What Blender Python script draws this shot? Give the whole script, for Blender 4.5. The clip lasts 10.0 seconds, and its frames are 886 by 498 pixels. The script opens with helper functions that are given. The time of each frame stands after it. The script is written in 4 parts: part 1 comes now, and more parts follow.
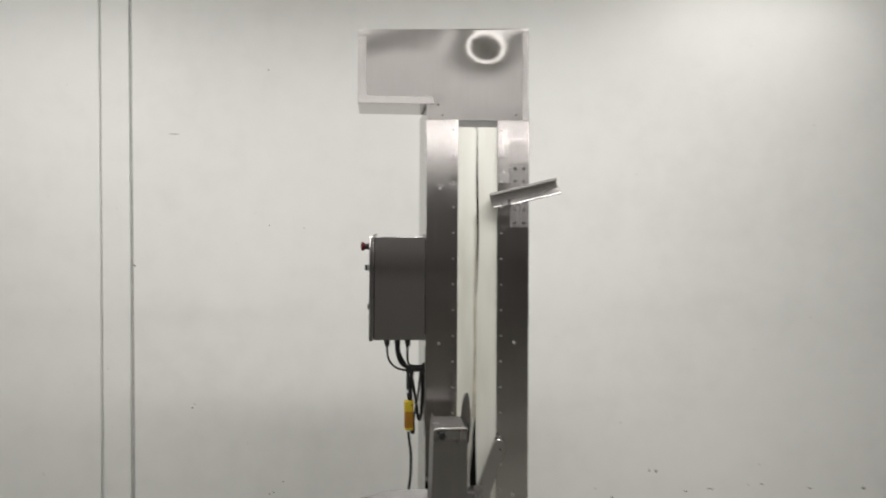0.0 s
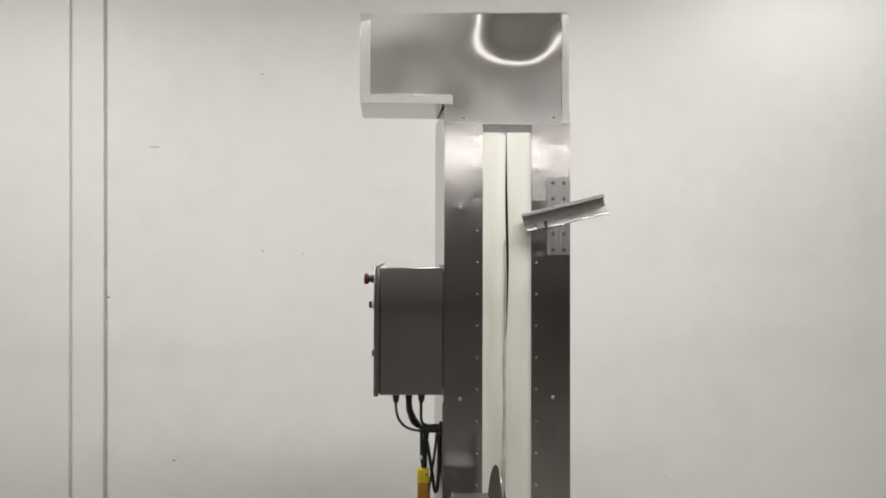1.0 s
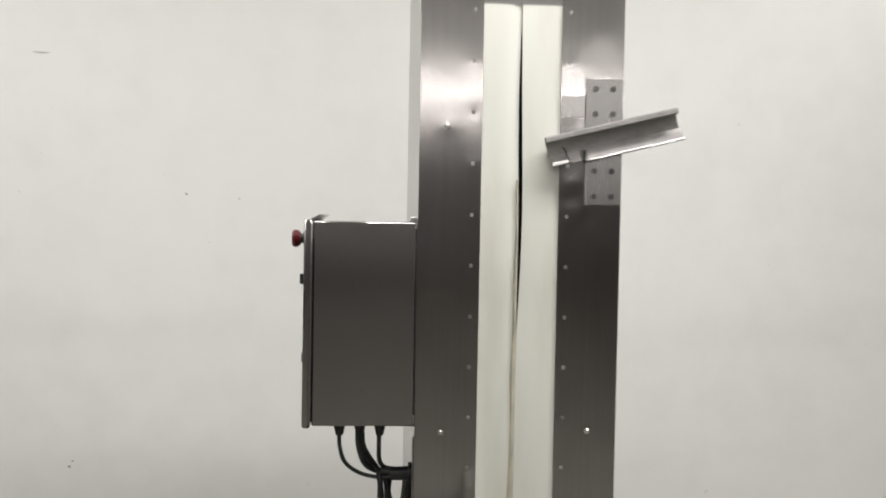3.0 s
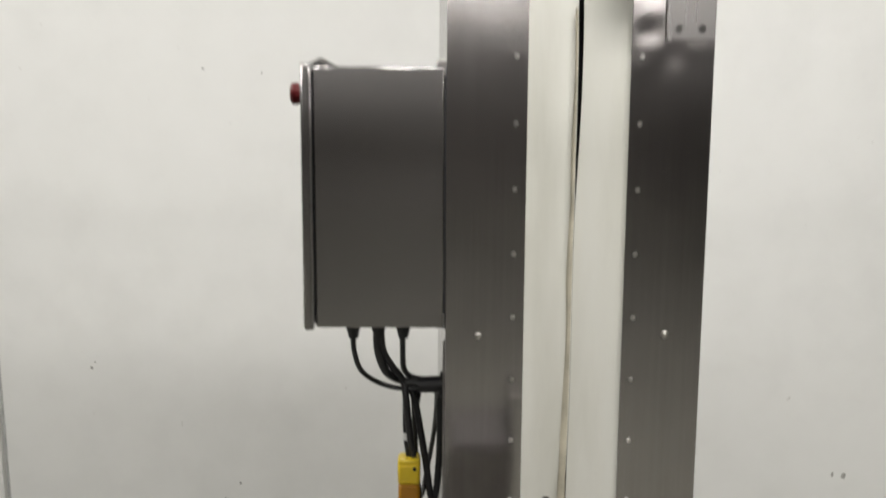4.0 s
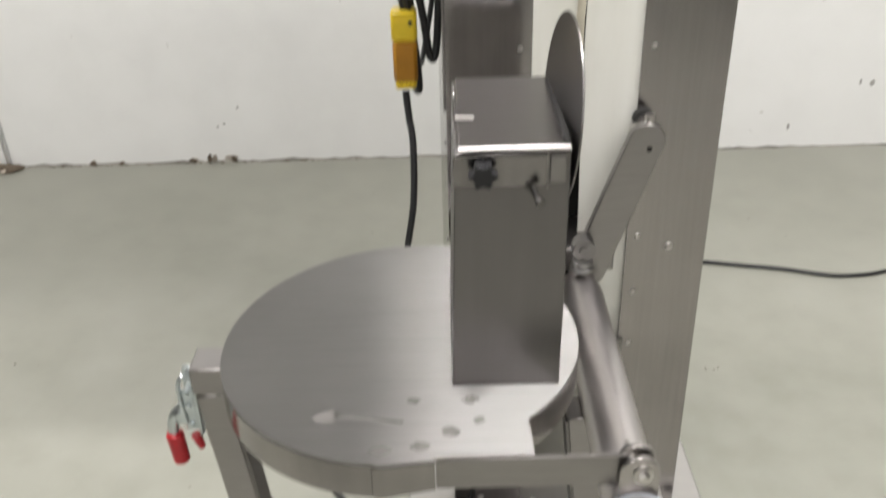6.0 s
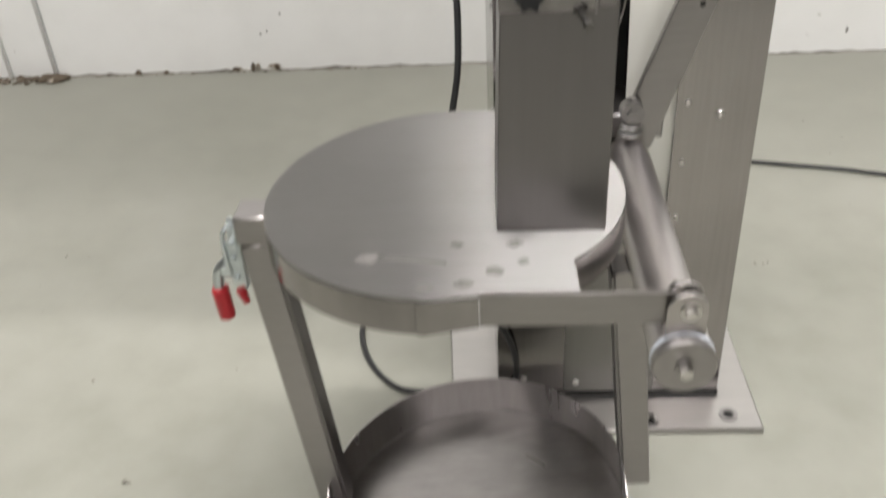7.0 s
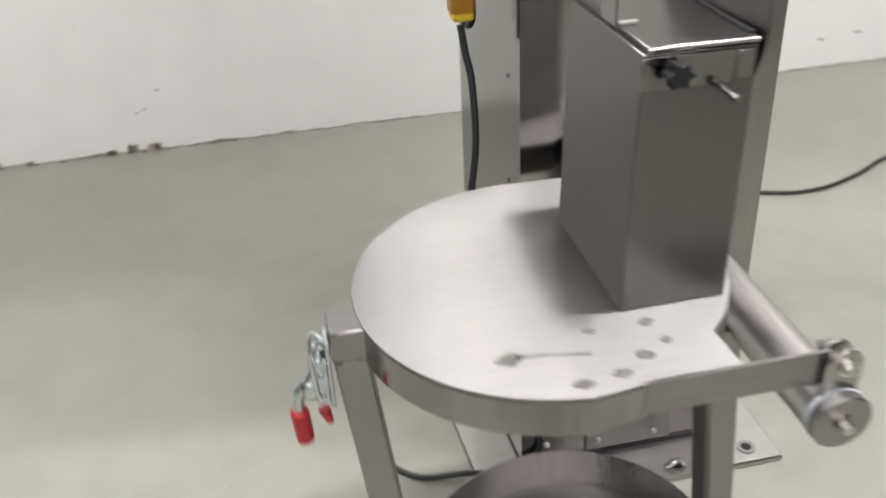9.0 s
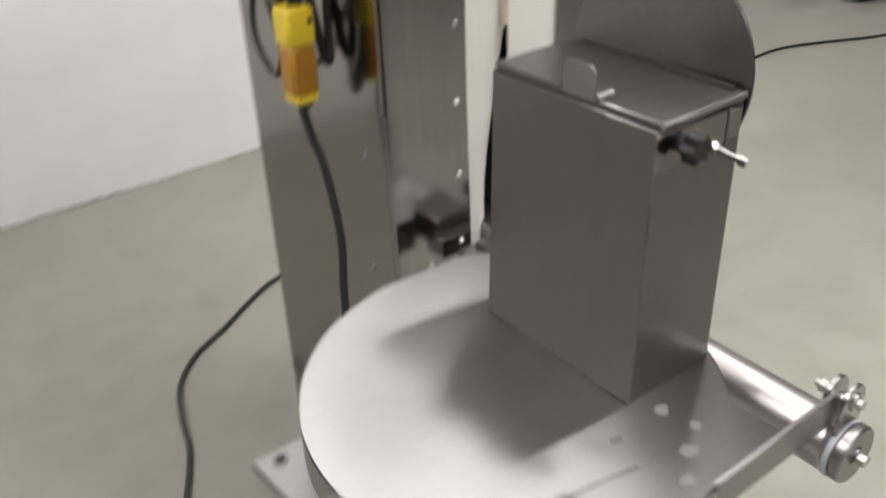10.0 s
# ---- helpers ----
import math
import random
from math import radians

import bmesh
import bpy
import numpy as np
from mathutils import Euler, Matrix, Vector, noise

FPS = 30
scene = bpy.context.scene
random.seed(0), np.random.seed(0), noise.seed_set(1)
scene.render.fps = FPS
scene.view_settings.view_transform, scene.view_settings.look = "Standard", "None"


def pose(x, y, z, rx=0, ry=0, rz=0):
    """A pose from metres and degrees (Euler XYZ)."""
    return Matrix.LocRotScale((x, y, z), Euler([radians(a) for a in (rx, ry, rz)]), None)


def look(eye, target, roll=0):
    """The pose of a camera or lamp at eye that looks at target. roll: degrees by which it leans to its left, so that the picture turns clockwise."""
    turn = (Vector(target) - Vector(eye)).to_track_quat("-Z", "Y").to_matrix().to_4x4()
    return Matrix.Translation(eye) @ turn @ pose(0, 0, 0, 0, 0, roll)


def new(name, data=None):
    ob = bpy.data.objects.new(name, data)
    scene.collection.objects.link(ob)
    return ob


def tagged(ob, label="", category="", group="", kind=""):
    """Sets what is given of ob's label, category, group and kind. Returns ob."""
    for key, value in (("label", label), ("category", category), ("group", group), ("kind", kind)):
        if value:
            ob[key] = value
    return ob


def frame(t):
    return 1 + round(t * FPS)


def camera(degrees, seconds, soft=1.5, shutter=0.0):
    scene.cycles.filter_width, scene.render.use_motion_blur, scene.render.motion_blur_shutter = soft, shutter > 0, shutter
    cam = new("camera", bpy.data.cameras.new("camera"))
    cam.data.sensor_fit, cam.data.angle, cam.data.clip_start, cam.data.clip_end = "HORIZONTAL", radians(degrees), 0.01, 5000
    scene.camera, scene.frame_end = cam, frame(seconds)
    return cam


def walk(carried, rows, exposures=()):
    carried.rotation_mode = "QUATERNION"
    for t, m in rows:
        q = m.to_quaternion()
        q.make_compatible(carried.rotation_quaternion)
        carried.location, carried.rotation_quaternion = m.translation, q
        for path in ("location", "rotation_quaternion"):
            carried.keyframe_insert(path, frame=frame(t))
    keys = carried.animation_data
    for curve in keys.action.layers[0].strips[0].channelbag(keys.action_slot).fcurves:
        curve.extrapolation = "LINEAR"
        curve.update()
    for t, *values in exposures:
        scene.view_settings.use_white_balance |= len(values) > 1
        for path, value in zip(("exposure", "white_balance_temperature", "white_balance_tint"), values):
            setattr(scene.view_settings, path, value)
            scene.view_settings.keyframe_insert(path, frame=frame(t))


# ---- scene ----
cam = camera(53.2, 10.0, soft=1.8, shutter=0.8)
PATH = [
    (0, (-0.294, -3.425, 1.517), (-0.146, -1.431, 1.523), 0.3),
    (0.5, (-0.257, -3.124, 1.529), (-0.17, -1.126, 1.555), 0.5),
    (1, (-0.276, -2.781, 1.559), (-0.156, -0.786, 1.611), 0.2),
    (1.5, (-0.261, -2.499, 1.56), (-0.128, -0.504, 1.581), 0.5),
    (2, (-0.177, -2.205, 1.583), (-0.1, -0.207, 1.607), 1.3),
    (2.2, (-0.165, -2.113, 1.59), (-0.076, -0.115, 1.576), 1.2),
    (3.3, (-0.183, -1.596, 1.571), (-0.033, 0.396, 1.465), 1.1),
    (3.5, (-0.162, -1.521, 1.564), (-0.05, 0.467, 1.378), 0.9),
    (4, (-0.117, -1.352, 1.495), (-0.106, 0.627, 1.206), 0.3),
    (4.5, (-0.095, -1.255, 1.445), (-0.051, 0.695, 1.004), -0.7),
    (5, (-0.113, -1.223, 1.391), (-0.061, 0.661, 0.724), -0.52),
    (5.4, (-0.114, -1.211, 1.340), (-0.066, 0.636, 0.575), -0.34),
    (5.5, (-0.114, -1.209, 1.334), (-0.066, 0.616, 0.517), -0.54),
    (5.7, (-0.110, -1.208, 1.305), (-0.090, 0.574, 0.396), -1.11),
    (6.8, (-0.102, -1.243, 1.174), (-0.192, 0.449, 0.111), -2.45),
    (7, (-0.108, -1.256, 1.156), (-0.224, 0.412, 0.060), -3.22),
    (7.2, (-0.113, -1.287, 1.135), (-0.226, 0.354, -0.003), -3.27),
    (7.5, (-0.123, -1.287, 1.111), (-0.235, 0.255, -0.158), -4.55),
    (7.8, (-0.173, -1.331, 1.099), (-0.219, 0.197, -0.192), -3.23),
    (8, (-0.222, -1.310, 1.123), (-0.213, 0.274, -0.098), -2.38),
    (8.2, (-0.274, -1.327, 1.144), (-0.237, 0.319, 0.008), -2.30),
    (8.5, (-0.343, -1.286, 1.181), (-0.214, 0.414, 0.135), -1.42),
    (8.7, (-0.387, -1.250, 1.197), (-0.167, 0.443, 0.156), -0.97),
    (9, (-0.437, -1.147, 1.187), (-0.128, 0.538, 0.154), -2.89),
    (9.2, (-0.502, -1.063, 1.200), (-0.079, 0.507, 0.036), -3.38),
    (9.5, (-0.529, -0.977, 1.181), (0.102, 0.548, 0.051), -2.51),
    (9.8, (-0.590, -0.885, 1.192), (0.278, 0.550, 0.103), -0.89),
    (10, (-0.652, -0.826, 1.208), (0.380, 0.542, 0.176), -1.97),
]
# seconds, stops, kelvin, tint
EXPOSURE = [(0, -0.20, 6520, 9), (2.2, -0.22, 6520, 9), (3.5, 0.0, 6520, 9), (4.0, 0.01, 6540, 9), (4.5, 0.25, 6560, 9), (5.5, 0.54, 6450, 10), (7.0, 0.55, 6490, 11), (7.5, 0.92, 6420, 12),
            (8.0, 0.90, 6440, 12), (8.5, 0.58, 6380, 12), (9.0, 0.58, 6380, 12), (9.5, 0.54, 6420, 12), (10.0, 0.44, 6470, 12)]
walk(cam, [(t, look(eye, target, roll)) for t, eye, target, roll in PATH], EXPOSURE)

# ---------------------------------------------------------------- light
LAMP_Z = 3.3
world = bpy.data.worlds.new("hall_air")
scene.world = world
world.use_nodes = True
world.node_tree.nodes["Background"].inputs[0].default_value = (0.9, 0.95, 1.0, 1)
world.node_tree.nodes["Background"].inputs[1].default_value = 0.02


def ceiling_lamp_light(x, y, sx, sy, power):
    data = bpy.data.lights.new("lamp_light", "AREA")
    data.shape, data.size, data.size_y = "RECTANGLE", sx, sy
    data.energy, data.color = power, (1.0, 0.98, 0.955)
    lamp = new("lamp_light", data)
    lamp.location = (x, y, LAMP_Z - 0.012)
    return lamp


# x, y, length, width, watts
LAMPS = [(0.68, -0.46, 1.9, 0.12, 89), (-2.15, 0.1, 1.25, 0.28, 44), (2.0, 1.1, 1.25, 0.28, 9), (-0.8, -2.7, 4.8, 0.2, 40),
         (0.25, -4.2, 7.2, 0.045, 3.5), (0.25, -13.5, 8.0, 0.16, 85)]
for lamp_row in LAMPS:
    ceiling_lamp_light(*lamp_row)
# a long strip lamp hanging deep in the hall, seen from its side
STRIP = (0.25, -9.7, 3.26)
strip_light = ceiling_lamp_light(STRIP[0], STRIP[1] + 0.024, 8.0, 0.04, 58)
strip_light.location.z = STRIP[2]
strip_light.rotation_euler = (radians(90), 0, 0)
# an added uplight, out of view, that brightens the ceiling mirrored in the hood
FILL_UPLIGHT = (0.25, -6.2, 2.6)
fill_uplight_light = ceiling_lamp_light(FILL_UPLIGHT[0], FILL_UPLIGHT[1], 7.0, 0.05, 21)
fill_uplight_light.location.z = FILL_UPLIGHT[2] + 0.03
fill_uplight_light.rotation_euler = (radians(180), 0, 0)


# ---------------------------------------------------------------- materials
def material(name):
    m = bpy.data.materials.new(name)
    m.use_nodes = True
    return m, m.node_tree.nodes, m.node_tree.links, m.node_tree.nodes["Principled BSDF"]


def noise_node(nodes, links, scale, detail=4.0, stretch=None, rough=0.55):
    coord = nodes.new("ShaderNodeTexCoord")
    tex = nodes.new("ShaderNodeTexNoise")
    tex.inputs["Scale"].default_value = scale
    tex.inputs["Detail"].default_value = detail
    tex.inputs["Roughness"].default_value = rough
    if stretch:
        mp = nodes.new("ShaderNodeMapping")
        mp.inputs["Scale"].default_value = stretch
        links.new(coord.outputs["Object"], mp.inputs["Vector"])
        links.new(mp.outputs["Vector"], tex.inputs["Vector"])
    else:
        links.new(coord.outputs["Object"], tex.inputs["Vector"])
    return tex


def ramp(nodes, links, source, stops):
    r = nodes.new("ShaderNodeValToRGB")
    while len(r.color_ramp.elements) < len(stops):
        r.color_ramp.elements.new(0.5)
    for el, (pos, col) in zip(r.color_ramp.elements, stops):
        el.position = pos
        el.color = (*col, 1) if len(col) == 3 else col
    links.new(source, r.inputs["Fac"])
    return r


def grey(v):
    return (v, v, v)


def bump(nodes, links, source, bsdf, strength, distance=0.001):
    b = nodes.new("ShaderNodeBump")
    b.inputs["Strength"].default_value = strength
    b.inputs["Distance"].default_value = distance
    links.new(source, b.inputs["Height"])
    links.new(b.outputs["Normal"], bsdf.inputs["Normal"])
    return b


def steel(name, base, rough, aniso, axis, stretch, blotch=0.12, tint=(1.0, 0.95, 0.935), relief=0.05, patchy=0.06):
    """Brushed stainless steel: grain along one axis, smudges at a larger scale."""
    m, n, l, b = material(name)
    b.inputs["Metallic"].default_value = 1.0
    grain = noise_node(n, l, 1.0, 3.0, stretch, 0.6)
    smudge = noise_node(n, l, 5.0, 5.0)
    mix = n.new("ShaderNodeMix")
    mix.data_type = "FLOAT"
    mix.inputs[0].default_value = 0.55
    l.new(grain.outputs["Fac"], mix.inputs[2])
    l.new(smudge.outputs["Fac"], mix.inputs[3])
    lo, hi = base * (1 - blotch), base * (1 + blotch)
    col = ramp(n, l, mix.outputs[0], [(0.3, tuple(lo * t for t in tint)), (0.7, tuple(hi * t for t in tint))])
    l.new(col.outputs["Color"], b.inputs["Base Color"])
    rr = ramp(n, l, mix.outputs[0], [(0.3, grey(rough * (1 - patchy))), (0.7, grey(min(1, rough * (1 + patchy))))])
    l.new(rr.outputs["Color"], b.inputs["Roughness"])
    if aniso:
        b.inputs["Anisotropic"].default_value = aniso
        t = n.new("ShaderNodeTangent")
        t.direction_type, t.axis = "RADIAL", axis
        l.new(t.outputs["Tangent"], b.inputs["Tangent"])
    bump(n, l, grain.outputs["Fac"], b, relief, 0.0003)
    return m


def plain(name, colour, rough, metal=0.0, vary=0.12, scale=30.0, rel=0.05):
    m, n, l, b = material(name)
    b.inputs["Metallic"].default_value = metal
    b.inputs["Roughness"].default_value = rough
    tex = noise_node(n, l, scale, 4.0)
    col = ramp(n, l, tex.outputs["Fac"], [(0.3, tuple(c * (1 - vary) for c in colour)), (0.7, tuple(min(1, c * (1 + vary)) for c in colour))])
    l.new(col.outputs["Color"], b.inputs["Base Color"])
    bump(n, l, tex.outputs["Fac"], b, rel, 0.0006)
    return m


STEEL_UP = steel("steel_vertical_grain", 0.35, 0.14, 0.0, "Z", (160.0, 160.0, 3.0), 0.10, (1.0, 0.94, 0.925), 0.01)
STEEL_LOW = steel("steel_dull_panel", 0.34, 0.17, 0.0, "Z", (160.0, 160.0, 3.0), 0.07, (1.0, 0.97, 0.915), 0.0)
STEEL_HEAD = steel("steel_bright_cover", 0.86, 0.05, 0.0, "Z", (160.0, 160.0, 4.0), 0.04, (1.0, 0.955, 0.945), 0.0)
STEEL_FLAT = steel("steel_flat_grain", 0.252, 0.345, 1.0, "X", (9.0, 420.0, 420.0), 0.11, (1.0, 0.965, 0.95), 0.006, 0.09)
STEEL_TRAY = steel("steel_tray_scuffed", 0.34, 0.32, 0.0, "X", (20.0, 60.0, 60.0), 0.22, relief=0.004, patchy=0.15)
STEEL_CAP = steel("steel_dull_cap", 0.34, 0.36, 0.0, "Z", (90.0, 90.0, 90.0), 0.08, relief=0.01)
STEEL_BAR = steel("steel_bar", 0.32, 0.30, 0.0, "Z", (20.0, 20.0, 200.0), 0.1, relief=0.01)
STEEL_TUBE = steel("steel_turned_tube", 0.55, 0.34, 0.0, "Y", (200.0, 12.0, 200.0), 0.05, relief=0.01)
STEEL_PLATE = steel("steel_base_plate", 0.47, 0.30, 0.0, "Z", (6.0, 60.0, 60.0), 0.08, (1.0, 0.97, 0.94), 0.005)
STEEL_BOX = steel("steel_cabinet", 0.33, 0.20, 0.0, "Z", (160.0, 160.0, 3.0), 0.06, (1.0, 0.95, 0.935), 0.0)
STEEL_LID = steel("steel_lid", 0.22, 0.32, 0.0, "X", (8.0, 90.0, 90.0), 0.1, relief=0.01)
STEEL_HOUSING = steel("steel_housing", 0.21, 0.34, 0.0, "Z", (70.0, 70.0, 3.0), 0.06, relief=0.0)
STEEL_CHUTE = steel("steel_channel", 0.48, 0.26, 0.0, "Z", (8.0, 160.0, 160.0), 0.06, relief=0.008)
STEEL_GALV = steel("steel_dull_channel", 0.36, 0.50, 0.0, "Z", (40.0, 90.0, 90.0), 0.3, relief=0.02)
# Matt steel whose base colour also carries the shade below the table.
STEEL_DULL_SHADED = steel("steel_matt_shaded", 0.27, 0.30, 0.0, "Z", (90.0, 90.0, 3.0), 0.05, (1.0, 0.965, 0.93), 0.0)
# Strong upright streaks in the colour stand in for the band's reflections.
STEEL_RIM = steel("steel_reflection_streaks", 0.32, 0.17, 0.0, "Z", (16.0, 16.0, 1.5), 0.36, relief=0.012, patchy=0.2)
BOLT = plain("bright_bolt", (0.62, 0.60, 0.58), 0.28, 1.0, 0.05)
ZINC = plain("zinc_plate", (0.60, 0.65, 0.67), 0.28, 1.0, 0.15, 60.0)
PIN_STEEL = plain("dark_pin_steel", (0.15, 0.145, 0.14), 0.3, 1.0, 0.1)
BOLT_GREY = plain("dull_bolt", (0.30, 0.29, 0.285), 0.35, 1.0, 0.1)
BLACK = plain("black_plastic", (0.012, 0.012, 0.014), 0.45)
RUBBER = plain("black_rubber_cable", (0.014, 0.014, 0.015), 0.42, 0.0, 0.2)
# Black foot rubber; also colours the shadow put behind the lever pivot.
DARK = plain("dark_foot_and_shadow", (0.02, 0.019, 0.018), 0.8)
# Near-black tone that stands in for the shade inside openings and gaps.
INNER = plain("dark_inside_shade", (0.015, 0.014, 0.013), 0.9)
YELLOW = plain("yellow_plastic", (0.80, 0.58, 0.03), 0.38, 0.0, 0.08)
AMBER = plain("amber_plastic", (0.42, 0.19, 0.012), 0.4, 0.0, 0.12)
STEEL_FOLD = steel("steel_folded_edge", 0.50, 0.24, 0.0, "Z", (60.0, 60.0, 4.0), 0.06)
STEEL_WALL = steel("steel_tray_wall", 0.36, 0.28, 0.0, "Z", (60.0, 60.0, 6.0), 0.15, relief=0.004)
STEEL_BOLTED = steel("steel_bolted_plate", 0.36, 0.27, 0.0, "Z", (90.0, 90.0, 6.0), 0.08)
DARK_RED = plain("dark_red_button", (0.10, 0.008, 0.010), 0.4, 0.0, 0.1)
RED = plain("red_plastic", (0.42, 0.012, 0.02), 0.35, 0.0, 0.1)
NYLON = plain("pale_nylon", (0.58, 0.61, 0.67), 0.35, 0.0, 0.05)
LABEL = plain("white_label", (0.75, 0.75, 0.75), 0.6)
DIRT = plain("dry_dirt", (0.11, 0.085, 0.06), 0.95, 0.0, 0.5, 90.0, 0.5)
RUBBLE = plain("plaster_crumbs", (0.34, 0.30, 0.25), 0.95, 0.0, 0.4, 60.0, 0.5)
HOUSING = plain("white_lamp_housing", (0.7, 0.7, 0.7), 0.5)


def flap_material():
    """Off-white rubber-coated cloth, a little yellowed along its edges."""
    m, n, l, b = material("off_white_flap")
    b.inputs["Roughness"].default_value = 0.62
    tex = noise_node(n, l, 1.0, 5.0, (14.0, 14.0, 2.2))
    col = ramp(n, l, tex.outputs["Fac"], [(0.25, (0.62, 0.61, 0.545)), (0.55, (0.73, 0.72, 0.665)), (0.8, (0.77, 0.765, 0.72))])
    l.new(col.outputs["Color"], b.inputs["Base Color"])
    fine = noise_node(n, l, 140.0, 3.0)
    bump(n, l, fine.outputs["Fac"], b, 0.08, 0.0006)
    return m


def wall_material():
    m, n, l, b = material("white_wall_paint")
    b.inputs["Roughness"].default_value = 0.55
    big = noise_node(n, l, 0.9, 3.0)
    blot = noise_node(n, l, 7.0, 6.0)
    mix = n.new("ShaderNodeMix")
    mix.data_type = "FLOAT"
    mix.inputs[0].default_value = 0.4
    l.new(big.outputs["Fac"], mix.inputs[2])
    l.new(blot.outputs["Fac"], mix.inputs[3])
    col = ramp(n, l, mix.outputs[0], [(0.30, (0.77, 0.766, 0.748)), (0.5, (0.82, 0.816, 0.798)), (0.7, (0.845, 0.841, 0.825))])
    speck = noise_node(n, l, 26.0, 2.0)
    sp = ramp(n, l, speck.outputs["Fac"], [(0.20, (0.62, 0.60, 0.56)), (0.245, (1, 1, 1))])
    mul = n.new("ShaderNodeMix")
    mul.data_type, mul.blend_type = "RGBA", "MULTIPLY"
    mul.inputs[0].default_value = 0.6
    l.new(col.outputs["Color"], mul.inputs[6])
    l.new(sp.outputs["Color"], mul.inputs[7])
    l.new(mul.outputs[2], b.inputs["Base Color"])
    roller = noise_node(n, l, 60.0, 5.0)
    bump(n, l, roller.outputs["Fac"], b, 0.12, 0.002)
    return m


def floor_material():
    """Green-grey epoxy paint, scuffed, with small dark specks and a faint sheen."""
    m, n, l, b = material("epoxy_floor")
    big = noise_node(n, l, 1.1, 4.0)
    mid = noise_node(n, l, 9.0, 6.0)
    mix = n.new("ShaderNodeMix")
    mix.data_type = "FLOAT"
    mix.inputs[0].default_value = 0.45
    l.new(big.outputs["Fac"], mix.inputs[2])
    l.new(mid.outputs["Fac"], mix.inputs[3])
    col = ramp(n, l, mix.outputs[0], [(0.32, (0.228, 0.227, 0.190)), (0.52, (0.278, 0.276, 0.236)), (0.70, (0.312, 0.310, 0.271))])
    speck = noise_node(n, l, 38.0, 2.0)
    sp = ramp(n, l, speck.outputs["Fac"], [(0.19, (0.35, 0.32, 0.27)), (0.235, (1, 1, 1))])
    mul = n.new("ShaderNodeMix")
    mul.data_type, mul.blend_type = "RGBA", "MULTIPLY"
    mul.inputs[0].default_value = 0.8
    l.new(col.outputs["Color"], mul.inputs[6])
    l.new(sp.outputs["Color"], mul.inputs[7])
    l.new(mul.outputs[2], b.inputs["Base Color"])
    rr = ramp(n, l, mid.outputs["Fac"], [(0.3, grey(0.32)), (0.7, grey(0.5))])
    l.new(rr.outputs["Color"], b.inputs["Roughness"])
    bump(n, l, mid.outputs["Fac"], b, 0.06, 0.003)
    return m


FLAP = flap_material()
FLAP_EDGE = plain("yellowed_flap_edge", (0.52, 0.48, 0.38), 0.7, 0.0, 0.3, 18.0)
WALL = wall_material()
FLOOR = floor_material()
CEIL = plain("white_ceiling", (0.84, 0.83, 0.83), 0.8, 0.0, 0.05, 2.0)
FAR_WALL = plain("grey_far_wall", (0.36, 0.345, 0.335), 0.8, 0.0, 0.15, 1.0)
DIFFUSER, _n, _l, _b = material("lamp_diffuser")
_b.inputs["Base Color"].default_value = (0.9, 0.9, 0.9, 1)
_b.inputs["Emission Color"].default_value = (1.0, 0.975, 0.93, 1)
_b.inputs["Emission Strength"].default_value = 1.0


# ---------------------------------------------------------------- mesh helpers
def merge(*bms):
    out = bmesh.new()
    for bm in bms:
        me = bpy.data.meshes.new("scratch")
        bm.to_mesh(me)
        out.from_mesh(me)
        bpy.data.meshes.remove(me)
        bm.free()
    return out


def moved(bm, m):
    bmesh.ops.transform(bm, matrix=m, verts=bm.verts)
    return bm


def box(x0, x1, y0, y1, z0, z1, bevel=0.0, segments=1):
    bm = bmesh.new()
    bmesh.ops.create_cube(bm, size=1.0)
    bmesh.ops.transform(bm, verts=bm.verts, matrix=Matrix.Translation(((x0 + x1) / 2, (y0 + y1) / 2, (z0 + z1) / 2))
                        @ Matrix.Diagonal((x1 - x0, y1 - y0, z1 - z0, 1)))
    if bevel:
        bmesh.ops.bevel(bm, geom=bm.edges[:], offset=bevel, segments=segments, affect="EDGES", profile=0.5)
    return bm


def prism(points, to3d, d0, d1, bevel=0.0):
    """A flat outline, raised from d0 to d1 by to3d(u, v, d)."""
    bm = bmesh.new()
    low = [bm.verts.new(to3d(u, v, d0)) for u, v in points]
    high = [bm.verts.new(to3d(u, v, d1)) for u, v in points]
    bm.faces.new(low)
    bm.faces.new(high[::-1])
    k = len(points)
    for i in range(k):
        bm.faces.new((low[(i + 1) % k], low[i], high[i], high[(i + 1) % k]))
    bmesh.ops.recalc_face_normals(bm, faces=bm.faces)
    if bevel:
        bmesh.ops.bevel(bm, geom=bm.edges[:], offset=bevel, segments=1, affect="EDGES", profile=0.5)
    return bm


def xz(u, v, d):
    return (u, d, v)


def yz(u, v, d):
    return (d, u, v)


def xy(u, v, d):
    return (u, v, d)


def cylinder(p0, p1, r0, r1=None, seg=24, bevel=0.0):
    p0, p1 = Vector(p0), Vector(p1)
    bm = bmesh.new()
    bmesh.ops.create_cone(bm, cap_ends=True, segments=seg, radius1=r0, radius2=r0 if r1 is None else r1, depth=(p1 - p0).length)
    if bevel:
        caps = [e for e in bm.edges if abs(e.verts[0].co.z - e.verts[1].co.z) < 1e-6]
        bmesh.ops.bevel(bm, geom=caps, offset=bevel, segments=1, affect="EDGES", profile=0.5)
    return moved(bm, Matrix.Translation((p0 + p1) / 2) @ (p1 - p0).to_track_quat("Z", "Y").to_matrix().to_4x4())


